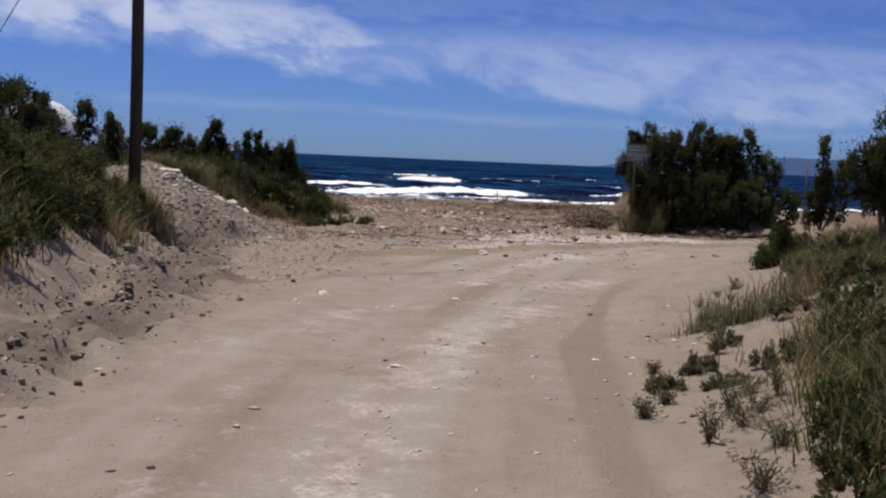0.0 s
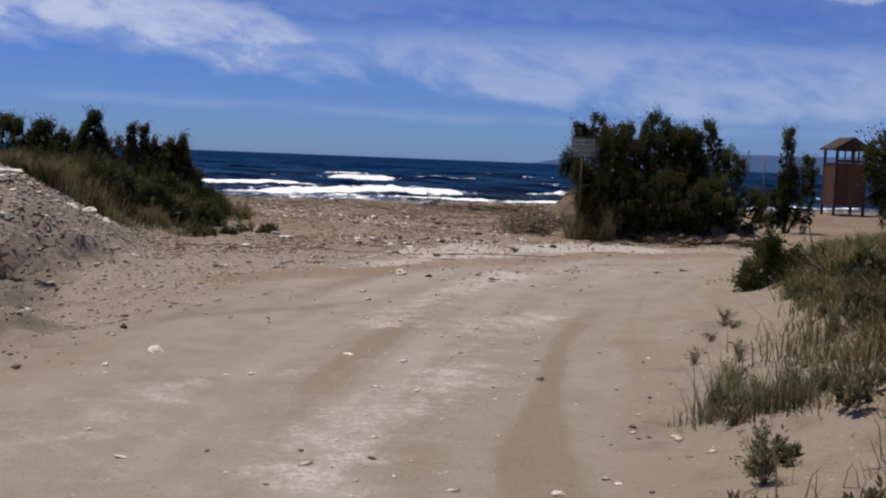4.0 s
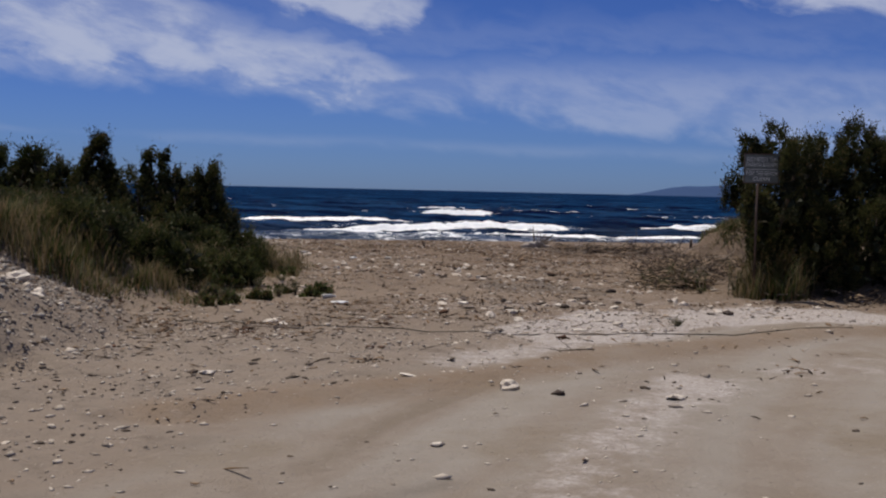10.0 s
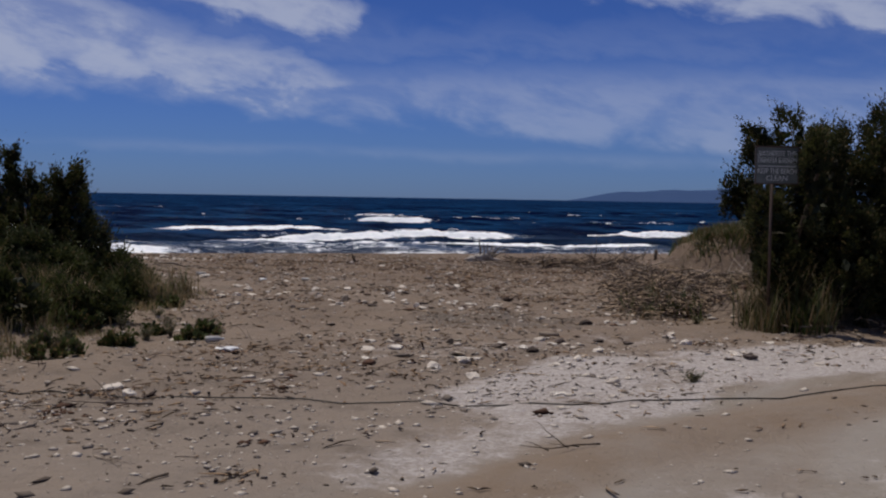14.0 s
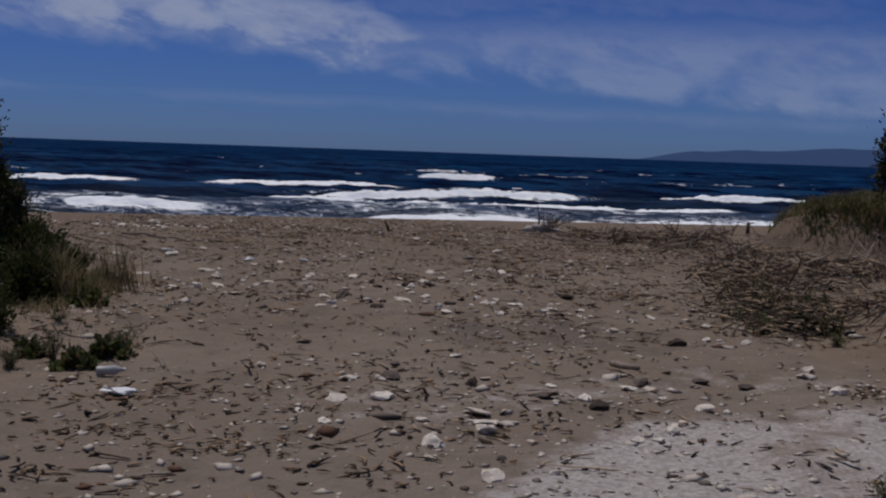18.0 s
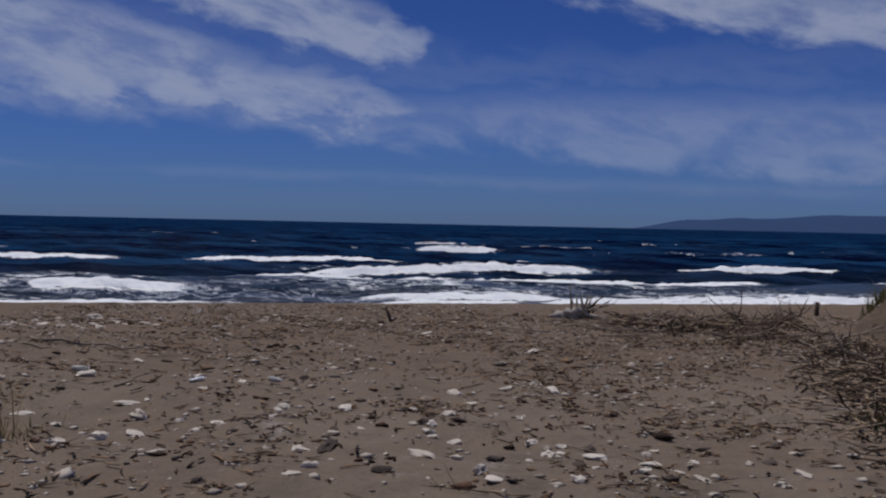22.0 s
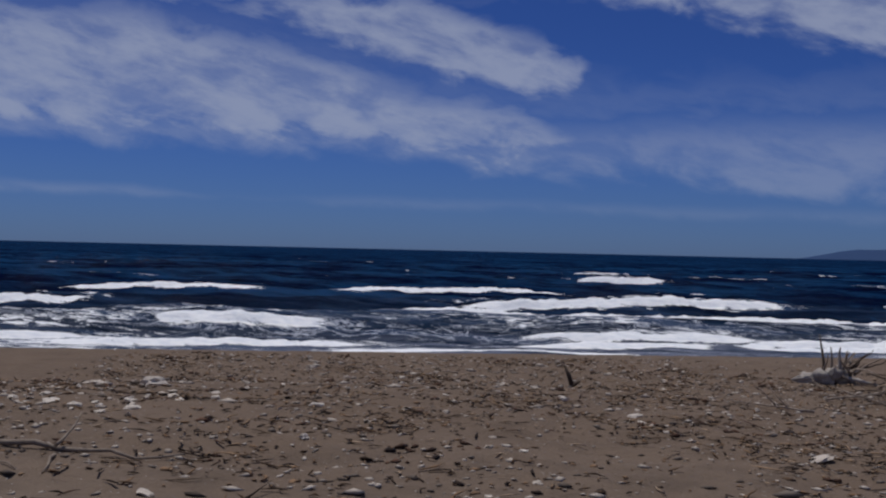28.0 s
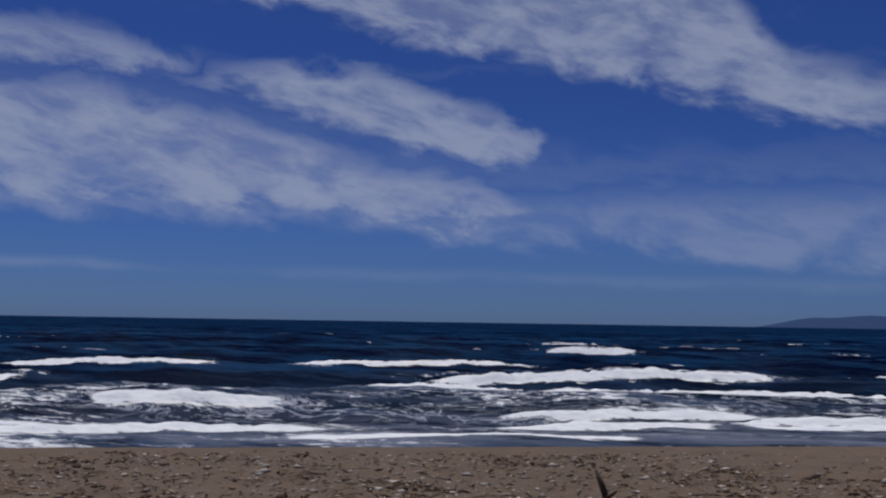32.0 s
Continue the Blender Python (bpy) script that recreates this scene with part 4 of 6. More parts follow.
g = blades(clumped(2600, (-6.2, 16.6), (-3.9, 19.0), lambda x, y: 1 - smooth(np.hypot(x + 5.15, y - 17.9), 0.35, 0.7), 0.12), 0.32, 0.9, 0.008, "dry_grass", M["grass_dry"])
tagged(g, "pale dry grass round the pole's foot", "grass", kind="stuff")
for (x, y), r, count, tall in (((-5.9, 25.9), 0.6, 2600, 0.75), ((-6.9, 25.6), 0.55, 1800, 0.7), ((-2.95, 28.7), 0.65, 2000, 0.6), ((-3.9, 25.6), 0.35, 700, 0.5), ((-5.0, 26.0), 0.35, 700, 0.55)):
    g = blades(clumped(count, (x - 1, y - 1), (x + 1, y + 1), lambda px, py: 1 - smooth(np.hypot(px - x, py - y), r * 0.5, r), 0.08), tall, 0.7, 0.006, "dry_grass", M["grass_dry"])
    tagged(g, "golden dry grass clump before the dune shrub", "grass", kind="stuff")
def keep_fringe(x, y):
    return smooth(left_in(x, y), 0.1, 0.6) * (1 - smooth(left_in(x, y), 2.6, 3.6)) * smooth(fbm(x * 1.0, y * 1.0, 2, 561), 0.42, 0.6)


g = blades(clumped(12500, (-7.5, 23.4), (-2.4, 29.4), keep_fringe, 0.09), 0.6, 0.75, 0.0065, "dry_grass", M["grass_dry"])
tagged(g, "golden brown grass fringing the dune shrubs", "grass", kind="stuff")
g = blades(clumped(6500, (-7.5, 23.4), (-2.4, 29.4), keep_fringe, 0.10), 0.62, 0.8, 0.007, "grass", M["grass_green"])
tagged(g, "olive green grass fringing the dune shrubs", "grass", kind="stuff")
# shrubs where the bank meets the beach
def shoots(at, plumes):
    """Shoots given by where they stand and how high they reach, turned into offsets from the foot."""
    foot = place(*at) - 0.05
    return [(x - at[0], y - at[1], low - foot, top - foot, r) for x, y, low, top, r in plumes]


A1, A2 = (-6.6, 29.6), (-4.8, 29.5)
shrub(A1, shoots(A1, ((-7.3, 29.5, 0.9, 2.05, 0.42), (-7.7, 29.6, 0.8, 1.85, 0.4), (-6.9, 29.5, 0.8, 1.9, 0.38), (-6.22, 29.5, 1.6, 2.46, 0.2), (-6.46, 29.5, 1.5, 2.12, 0.16), (-6.0, 29.5, 1.4, 2.0, 0.2), (-6.4, 29.4, 0.4, 1.72, 0.6), (-6.0, 29.5, 0.5, 1.72, 0.5), (-7.4, 29.3, 0.3, 1.5, 0.6))), M["tamarisk_dark"],
      "dark green tamarisk shrub with upright shoots on the dune", group="dune shrubs")
shrub(A2, shoots(A2, ((-5.37, 29.5, 1.4, 2.14, 0.13), (-5.08, 29.5, 1.4, 2.2, 0.12), (-4.9, 29.5, 0.8, 1.8, 0.42), (-4.5, 29.5, 0.8, 1.78, 0.38), (-4.25, 29.5, 1.4, 1.85, 0.18), (-4.2, 29.4, 0.4, 1.5, 0.42), (-3.95, 29.3, 0.2, 1.15, 0.36), (-5.5, 29.4, 0.5, 1.74, 0.5), (-4.8, 29.2, 0.2, 1.4, 0.6), (-3.65, 29.2, 0.1, 0.75, 0.34))), M["tamarisk_dark"],
      "dark green shrub sloping down to the sand", group="dune shrubs")
shrub((-8.0, 29.0), ((0, 0, 0.2, 1.4, 0.6), (0.7, 0.1, 0.2, 1.35, 0.5), (-0.8, 0.2, 0.2, 1.4, 0.6)), M["tamarisk"], "olive tamarisk shrub on the grassy dune", group="dune shrubs")
shrub((-10.8, 28.2), ((0, 0, 0.3, 1.7, 0.7), (-1.0, 0.3, 0.4, 1.95, 0.8), (-2.0, 0, 0.4, 1.9, 0.8), (0.9, 0.2, 0.4, 1.5, 0.5)), M["tamarisk"], "broad olive tamarisk on the roadside bank", group="dune shrubs")
shrub((-12.5, 27.0), ((0, 0, 0.5, 2.1, 0.9), (1.0, 0.3, 0.4, 1.7, 0.8), (-1.4, 0, 0.4, 2.3, 0.9)), M["tamarisk_dark"], "tall dark tamarisk behind the bank grass", group="dune shrubs")
shrub((-8.75, 23.6), ((0, 0, 0.6, 1.75, 0.4), (-0.55, 0.1, 0.6, 1.9, 0.45), (0.9, 0.2, 0.3, 1.55, 0.26), (-1.1, 0, 0.4, 1.8, 0.5), (0.4, -0.2, 0.0, 1.1, 0.55), (1.5, 0.1, 0.2, 1.25, 0.3), (-0.7, -0.3, 0.0, 1.0, 0.6)), M["tamarisk"], "olive tamarisk screening the tent on the bank", group="dune shrubs")
shrub((-7.6, 18.6), ((0, 0, 0.2, 1.5, 0.7), (-0.9, 0.2, 0.2, 1.6, 0.7), (0.7, -0.2, 0.1, 1.1, 0.5)), M["tamarisk"], "green tamarisk rising from the bank grass", group="dune shrubs")
shrub((-6.6, 15.9), ((0, 0, 0.0, 1.0, 0.6), (-0.7, 0.3, 0.0, 1.2, 0.6), (0.5, -0.3, 0.0, 0.7, 0.5)), M["tamarisk"], "low green shrub among bank grass", group="dune shrubs")
shrub((-5.6, 13.2), ((0, 0, 0.0, 0.8, 0.55), (-0.6, 0.3, 0.0, 1.0, 0.6), (0.5, -0.4, 0.0, 0.5, 0.4)), M["tamarisk"], "low green shrub on the bank's slope", group="dune shrubs")
for x, y, size, kind in ((-5.2, 11.2, 0.7, "weed_leaf"), (-6.4, 12.0, 0.9, "tamarisk"), (-5.5, 14.6, 0.8, "weed_leaf"), (-6.9, 14.2, 1.0, "tamarisk"), (-5.9, 16.8, 0.8, "tamarisk_dark"), (-7.4, 16.6, 1.1, "tamarisk_dark"), (-8.4, 18.0, 1.1, "tamarisk"), (-7.0, 19.4, 0.8, "tamarisk_dark"), (-8.2, 20.6, 1.0, "tamarisk"), (-5.0, 16.0, 0.6, "weed_leaf"), (-4.7, 12.6, 0.6, "tamarisk"), (-4.9, 14.0, 0.6, "weed_leaf"), (-5.3, 17.4, 0.6, "tamarisk"), (-4.5, 10.4, 0.55, "weed_leaf"), (-5.6, 10.2, 0.8, "tamarisk_dark"), (-6.3, 17.9, 0.8, "weed_leaf"), (-8.6, 15.6, 1.1, "tamarisk_dark")):
    shrub((x, y), ((0, 0, -0.1, 0.8 * size, 0.55 * size), (0.5 * size, 0.1, -0.1, 0.6 * size, 0.45 * size), (-0.5 * size, 0.1, -0.1, 0.75 * size, 0.5 * size), (0.1, -0.5 * size, -0.1, 0.5 * size, 0.45 * size)), M[kind], "bushy green scrub among the bank grass", thick=0.7, group="dune shrubs")
for x, y, size in ((-5.7, 27.3, 1.0), (-4.3, 27.9, 0.75), (-7.0, 26.9, 0.8), (-4.9, 26.3, 0.6), (-3.5, 29.0, 0.55), (-6.3, 25.6, 0.7), (-8.3, 26.8, 0.8)):
    shrub((x, y), ((0, 0, -0.1, 0.85 * size, 0.55 * size), (0.5 * size, 0.1, -0.1, 0.6 * size, 0.45 * size), (-0.5 * size, 0, -0.1, 0.7 * size, 0.45 * size), (0.1, -0.45 * size, -0.15, 0.45 * size, 0.45 * size)), M["tamarisk_dark" if size > 0.9 else "tamarisk"],
          "low bushy shrub spreading over the dune's foot", group="dune shrubs")
for x, y, size in ((-4.9, 24.9, 0.75), (-4.1, 25.8, 0.7), (-3.5, 27.0, 0.65), (-5.7, 24.9, 0.8), (-3.2, 28.2, 0.5)):
    shrub((x, y), ((0, 0, -0.1, 0.75 * size, 0.6 * size), (0.5 * size, 0.1, -0.1, 0.55 * size, 0.5 * size), (-0.5 * size, 0, -0.1, 0.65 * size, 0.5 * size)), M["tamarisk"], "low green scrub at the dune shrub's foot", group="dune shrubs")
# the group across the track, behind the sign
shrub((5.35, 28.9), ((0, 0, 0.7, 2.45, 0.5), (0.35, -0.4, -0.2, 1.4, 0.6), (-0.62, 0.1, 1.0, 1.65, 0.26), (-0.42, 0.1, 1.7, 2.35, 0.24), (0.5, 0.3, 0.2, 2.25, 0.5), (-0.1, 0, 0.2, 1.4, 0.5), (0.3, -0.75, 0.6, 2.0, 0.3), (-0.17, -1.42, 1.0, 2.1, 0.16), (-0.45, -0.7, 0.7, 1.45, 0.3), (-0.35, -0.8, 0.2, 1.1, 0.34)), M["tamarisk_dark"],
      "tall dark green tamarisk shrub behind the sign", group="beach shrubs")
shrub((6.7, 29.0), ((0, 0, 0.3, 2.3, 0.7), (0.7, 0.1, 0.1, 2.0, 0.65), (-0.6, -0.2, 0.0, 2.0, 0.65), (0.0, -0.9, -0.4, 1.0, 0.8), (-0.8, -0.9, -0.4, 0.9, 0.6), (0.8, -0.9, -0.4, 0.8, 0.6), (0.5, 0.5, 0.2, 1.9, 0.7)), M["tamarisk_dark"],
      "broad dark tamarisk shrub on a sandy hummock", group="beach shrubs")
shrub((8.0, 29.3), ((0, 0, 0.1, 2.2, 0.55), (0.55, 0.1, 0.0, 1.6, 0.5), (-0.5, -0.1, 0.1, 2.0, 0.5), (0.1, -0.7, -0.3, 0.9, 0.6), (0.9, -0.5, -0.3, 0.7, 0.5)), M["tamarisk"],
      "olive green tamarisk shrub beside bare sand", group="beach shrubs")
shrub((11.3, 33.0), ((0, 0, 0.3, 2.9, 0.3), (0.1, 0.1, 0.2, 1.9, 0.45), (0.6, 0, 0.2, 2.2, 0.3), (-0.25, 0, 0.1, 1.4, 0.4)), M["tamarisk"], "slim pointed tamarisk by the beach", group="beach shrubs")
shrub((6.5, 16.0), ((0, 0, 0.75, 2.15, 0.42), (0.65, 0.1, 0.6, 2.4, 0.55), (-0.36, 0, 0.75, 1.6, 0.34), (1.3, 0, 0.5, 2.3, 0.6), (-0.15, 0.2, 0.6, 1.2, 0.34), (0.3, -0.1, 0.7, 1.7, 0.5), (0.9, 0.1, 0.6, 1.5, 0.5)), M["tamarisk"],
      "open feathery tamarisk tree with bare lower stems", thick=1.0, name="tree", category="tree")
shrub((5.65, 18.4), ((0, 0, 0.0, 0.62, 0.34), (0.4, 0.1, 0.0, 0.5, 0.32), (0.2, 0.4, 0.0, 0.55, 0.32), (-0.3, -0.1, 0.0, 0.3, 0.26)), M["tamarisk"], "low olive shrub at the track's edge", group="bank plants")
# leafy weeds on the low bank and at the dune's foot
for x, y, r, tall, green in ((1.95, 5.0, 0.22, 0.20, 1), (2.2, 5.5, 0.26, 0.22, 1), (2.35, 6.1, 0.26, 0.2, 1), (2.65, 6.7, 0.28, 0.2, 1), (2.15, 4.6, 0.24, 0.22, 0), (2.95, 7.3, 0.3, 0.2, 1), (3.15, 8.0, 0.3, 0.22, 1), (2.5, 5.2, 0.3, 0.25, 1), (2.8, 5.9, 0.3, 0.22, 0),
                             (3.4, 8.8, 0.28, 0.2, 1), (3.3, 7.4, 0.3, 0.24, 0), (3.7, 9.5, 0.3, 0.2, 1), (3.2, 9.7, 0.2, 0.14, 0), (4.0, 10.4, 0.32, 0.24, 1), (4.45, 11.5, 0.34, 0.26, 1), (4.3, 12.5, 0.3, 0.22, 0), (4.9, 12.9, 0.34, 0.26, 1), (5.2, 14.0, 0.34, 0.26, 1),
                             (5.0, 15.0, 0.3, 0.24, 0), (5.7, 15.3, 0.36, 0.28, 1), (4.9, 11.2, 0.34, 0.26, 0), (3.7, 8.2, 0.3, 0.24, 1), (2.46, 9.29, 0.16, 0.14, 0), (2.06, 8.57, 0.16, 0.15, 0), (1.71, 8.14, 0.18, 0.12, 0), (2.2, 8.05, 0.2, 0.1, 0), (2.66, 8.4, 0.15, 0.14, 0),
                             (-2.93, 24.68, 0.26, 0.26, 1), (-2.58, 25.57, 0.15, 0.16, 1), (-2.43, 26.42, 0.16, 0.14, 1), (-1.87, 26.42, 0.14, 0.14, 1), (-1.95, 26.05, 0.12, 0.14, 1), (-2.63, 28.2, 0.13, 0.16, 1), (-3.15, 25.3, 0.22, 0.2, 0), (-3.3, 26.6, 0.24, 0.26, 1), (3.95, 29.3, 0.2, 0.18, 1)):
    r, tall = (1.4 * r, 1.2 * tall) if 2.6 < x < 6 and y < 16 else (r, tall)
    shrub((x, y), ((0, 0, 0.02, tall, r * 0.8), (r * 0.6, 0.1 * r, 0.0, tall * 0.8, r * 0.6), (-r * 0.5, -0.2 * r, 0.0, tall * 0.7, r * 0.6)), M["weed_leaf" if green else "herb"], "leafy green weed spreading on the sand" if green else "grey-green weed cushion on the sand",
          name="weed", leaf=(0.045, 0.009) if y < 20 else (0.06, 0.016), thick=0.5, category="plant", group="weeds", tuft=0.36)
g = blades(clumped(1300, (2.3, 9.7), (3.4, 11.2), lambda x, y: 1 - smooth(np.hypot((x - 2.85) / 0.55, (y - 10.45) / 0.5), 0.6, 1.0), 0.09), 0.30, 0.8, 0.0045, "grass", M["herb"])
tagged(g, "grey-green grass tuft at the track's edge", "grass", kind="stuff")
g = blades(clumped(3600, (3.3, 10.6), (6.4, 15.5), lambda x, y: smooth(fbm(x * 1.2, y * 1.2, 2, 537), 0.4, 0.6) * smooth(right_in(x, y), 1.1, 1.7), 0.13), 0.15, 1.2, 0.006, "dry_grass", M["straw"])
tagged(g, "rust-brown dry grass on the low bank", "grass", kind="stuff")


# low plants on the bank
def herb_mesh(seed, tall, wide):
    keep = np.random.default_rng(seed)
    c, a = [], []
    for k in range(9):
        t = keep.uniform(0, 2 * math.pi)
        lean = keep.uniform(0.1, 1.0) * wide
        tip = np.array([lean * math.cos(t), lean * math.sin(t), tall * keep.uniform(0.55, 1.0)])
        for s in np.linspace(0.1, 1.0, 46):
            c.append(tip * np.array([s, s, s**0.8]) + keep.normal(0, 0.02, 3))
            a.append(tip / np.linalg.norm(tip) + keep.normal(0, 0.7, 3))
    v, q = sprigs(np.array(c), np.array(a), 0.042, 0.0055)
    return quick_mesh("leaves", v, q, M["herb"])


def herb(seed, tall, wide):
    base = new("beach_plant")
    part("foliage", herb_mesh(seed, tall, wide), None, base)
    pick = np.random.default_rng(seed)
    stems = []
    for k in range(6):
        t, r = pick.uniform(0, 2 * math.pi), pick.uniform(0.2, 0.8) * wide
        stems.append(tube([(0, 0, -0.03), (r * 0.4 * math.cos(t), r * 0.4 * math.sin(t), tall * 0.4), (r * math.cos(t), r * math.sin(t), tall * 0.75)], (0.006, 0.005, 0.002), 4))
    for stem in stems:
        part("stem", mesh_from("stem", *stem, M["bark"]), None, base)
    return tagged(base, "grey-green low beach plant rooted in sand", "plant", "beach plants")


HERBS = [herb(11, 0.34, 0.20), herb(12, 0.22, 0.24), herb(13, 0.16, 0.16)]
for k, h in enumerate(HERBS):
    h.location = (3.0 + 0.5 * k, 12.6 + 1.2 * k, place(3.0 + 0.5 * k, 12.6 + 1.2 * k))


def strew(models, spots, turn=True, grow=(0.55, 0.95), sink=0.0, flat=False):
    for k, (x, y) in enumerate(spots):
        m = pose(x, y, place(x, y) - sink, 0, 0, rng.uniform(0, 360) if turn else 0)
        ob = copy_thing(models[k % len(models)], m)
        s = rng.uniform(*grow)
        ob.scale = (s, s, s * (rng.uniform(0.75, 1.1)))


spots = [(1.95, 7.2), (2.2, 7.6), (1.62, 7.7), (1.65, 6.5), (1.65, 5.4), (2.05, 8.5), (2.45, 9.5), (4.1, 15.3), (1.72, 8.7), (2.75, 8.4), (1.92, 6.8), (1.4, 7.2), (2.3, 7.3), (2.1, 7.0), (2.55, 10.2), (3.3, 12.4), (3.9, 14.4), (2.95, 11.4), (2.3, 9.0), (2.0, 6.2)]
strew(HERBS[:2], [(2.6, 10.7), (2.75, 10.45), (3.0, 10.6), (3.15, 10.4), (2.9, 10.8)], grow=(0.6, 0.75))
strew(HERBS, spots + [(-2.4, 26.0), (-2.2, 26.3), (-1.9, 26.9), (-2.6, 27.4), (-2.8, 26.6), (3.8, 29.5), (4.1, 28.6), (3.5, 28.9), (-3.0, 25.4), (2.9, 24.0)])
for h in HERBS:
    h.scale = (0.5, 0.5, 0.45)


# ---- built things ----
pole = new("utility_pole")
pole.location = (-5.13, 18.08, place(-5.13, 18.08) - 0.1)
part("shaft", mesh_from("shaft", *tube([(0, 0, 0), (0.01, 0, 2.5), (-0.01, 0, 5), (0, 0, 7.6)], (0.105, 0.10, 0.092, 0.082), 16), M["pole"], True), None, pole)
part("collar", mesh_from("collar", *tube([(0, 0, 6.9), (0, 0, 6.98)], (0.095, 0.095), 16), M["steel"], True), None, pole, "rusty steel collar")
tagged(pole, "dark tarred round wooden utility pole on the bank", "utility pole")
top = pole.location + Vector((0, 0, 6.94))
foot = Vector((-8.7, 18.2, place(-8.7, 18.2) - 0.05))
wire = new("guy_wire", mesh_from("guy_wire", *tube([top, top.lerp(foot, 0.5) - Vector((0, 0, 0.06)), foot], (0.008, 0.008, 0.008), 6), M["cable"], True))
tagged(wire, "thin steel stay cable anchored in the bank", "cable")

sign = new("sign")
sign.location = (4.74, 27.7, place(4.71, 27.7) - 0.05)
up = 2.27 - sign.location.z
part("post", mesh_from("post", *tube([(0, 0.03, 0), (0, 0.03, up - 0.02)], (0.018, 0.018), 10), M["steel"], True), None, sign, "rusty tubular steel post")
plate = part("plate", box((0.56, 0.012, 0.46), (0.045, 0, up - 0.25), 0.004), M["sign"], sign, "faded grey-green metal plate")
for dx, dz, sx, sz in ((0.045, 0.223, 0.56, 0.018), (0.045, -0.223, 0.56, 0.014), (0.317, 0, 0.014, 0.43), (-0.227, 0, 0.014, 0.43)):
    part("rim", box((sx, 0.02, sz), (dx, -0.002, up - 0.25 + dz)), M["steel"], plate)
part("rule", box((0.48, 0.004, 0.010), (0.045, -0.009, up - 0.262)), M["sign_text"], plate)


def lettering(words, size, dx, dz):
    """Words in raised flat letters on the plate."""
    curve = bpy.data.curves.new("words", "FONT")
    curve.body, curve.size, curve.align_x, curve.extrude = words, size, "CENTER", 0.002
    ob = new("words", curve)
    me = bpy.data.meshes.new_from_object(ob.evaluated_get(bpy.context.evaluated_depsgraph_get()))
    bpy.data.objects.remove(ob)
    wide = max(v.co.x for v in me.vertices) - min(v.co.x for v in me.vertices)
    me.transform(Matrix.Translation((dx, -0.010, dz)) @ Matrix.Rotation(radians(90), 4, "X") @ Matrix.Diagonal((min(1.0, 0.49 / wide), 1, 1, 1)))
    me.name = "lettering"
    me.materials.clear()
    me.materials.append(M["sign_text"])
    part("lettering", me, None, plate, "faded white painted words")


for words, size, dz in (("\u0394\u0399\u0391\u03a4\u0397\u03a1\u0395\u0399\u03a4\u0395 \u03a4\u0397\u039d", 0.088, 0.11), ("\u03a0\u0391\u03a1\u0391\u039b\u0399\u0391 \u039a\u0391\u0398\u0391\u03a1\u0397", 0.088, 0.03), ("KEEP THE BEACH", 0.088, -0.10), ("CLEAN", 0.088, -0.185)):
    lettering(words, size, 0.045, up - 0.25 + dz)
tagged(sign, "weathered metal sign asking to keep the beach clean", "sign")
sign.rotation_euler = (0, 0, radians(6))

# a tent behind the bank
tent = new("dome_tent")
tent.location = (-9.5, 25.6, place(-9.5, 25.6) - 0.03)
TENT_TOP = 2.62 - tent.location.z


def dome(grow, lo=0.0, hi=1.0, a0=0.0, a1=2 * math.pi, rings=9, sides=26):
    verts, faces = [], []
    for r in range(rings + 1):
        t = (lo + (hi - lo) * r / rings) * math.pi / 2
        for k in range(sides + 1):
            a = a0 + (a1 - a0) * k / sides
            ripple = 1 + 0.035 * math.cos(4 * a)
            verts.append((1.15 * grow * ripple * math.cos(t) ** 0.8 * math.cos(a) if t < math.pi / 2 - 1e-6 else 0.0, 1.0 * grow * ripple * math.cos(t) ** 0.8 * math.sin(a) if t < math.pi / 2 - 1e-6 else 0.0, TENT_TOP * grow * math.sin(t)))
    for r in range(rings):
        for k in range(sides):
            i = r * (sides + 1) + k
            faces.append((i, i + 1, i + sides + 2, i + sides + 1))
    return verts, faces


part("canopy", mesh_from("canopy", *dome(1.0), M["tent"], True), None, tent, "pale grey-white tent cloth")
for a in (-1.3, 0.2, 1.75, 3.3):
    part("panel", mesh_from("panel", *dome(1.008, 0.0, 0.72, a, a + 0.5), M["tent_blue"], True), None, tent, "blue cloth panel")
for a in (0.78, 2.36):
    arc = [(1.2 * math.cos(t) * math.cos(a), 1.05 * math.cos(t) * math.sin(a), 0.02 + TENT_TOP * 1.012 * math.sin(t)) for t in [math.pi * k / 14 for k in range(15)]]
    part("tent_pole", mesh_from("tent_pole", *tube(arc, [0.008] * 15, 6), M["cable"], True), None, tent, "thin bent dark tent pole")
tagged(tent, "pale dome tent pitched behind the shrubs", "tent")

# changing hut on the beach
hut = new("beach_hut")
HX, HY = 16.9, 42.4
hut.location = (HX, HY, place(HX, HY) - 0.05)
for dx in (-0.66, 0.66):
    for dy in (-0.66, 0.66):
        part("corner_post", box((0.10, 0.10, 2.25), (dx, dy, 1.125), 0.008), M["hut_dark"], hut)
wall = part("front_wall", box((1.24, 0.03, 1.42), (0, -0.66, 1.06)), M["hut"], hut, "brown stained plank wall")
for k in range(9):
    part("plank", box((0.13, 0.022, 1.42), (-0.555 + 0.139 * k, -0.687, 1.06), 0.004), M["hut"], wall)
for dx, nm in ((-0.66, "side_wall"), (0.66, "side_wall")):
    side = part(nm, box((0.03, 1.22, 1.42), (dx, 0, 1.06)), M["hut"], hut, "brown stained plank wall")
    for k in range(9):
        part("plank", box((0.022, 0.13, 1.42), (dx * 1.035, -0.545 + 0.136 * k, 1.06), 0.004), M["hut"], side)
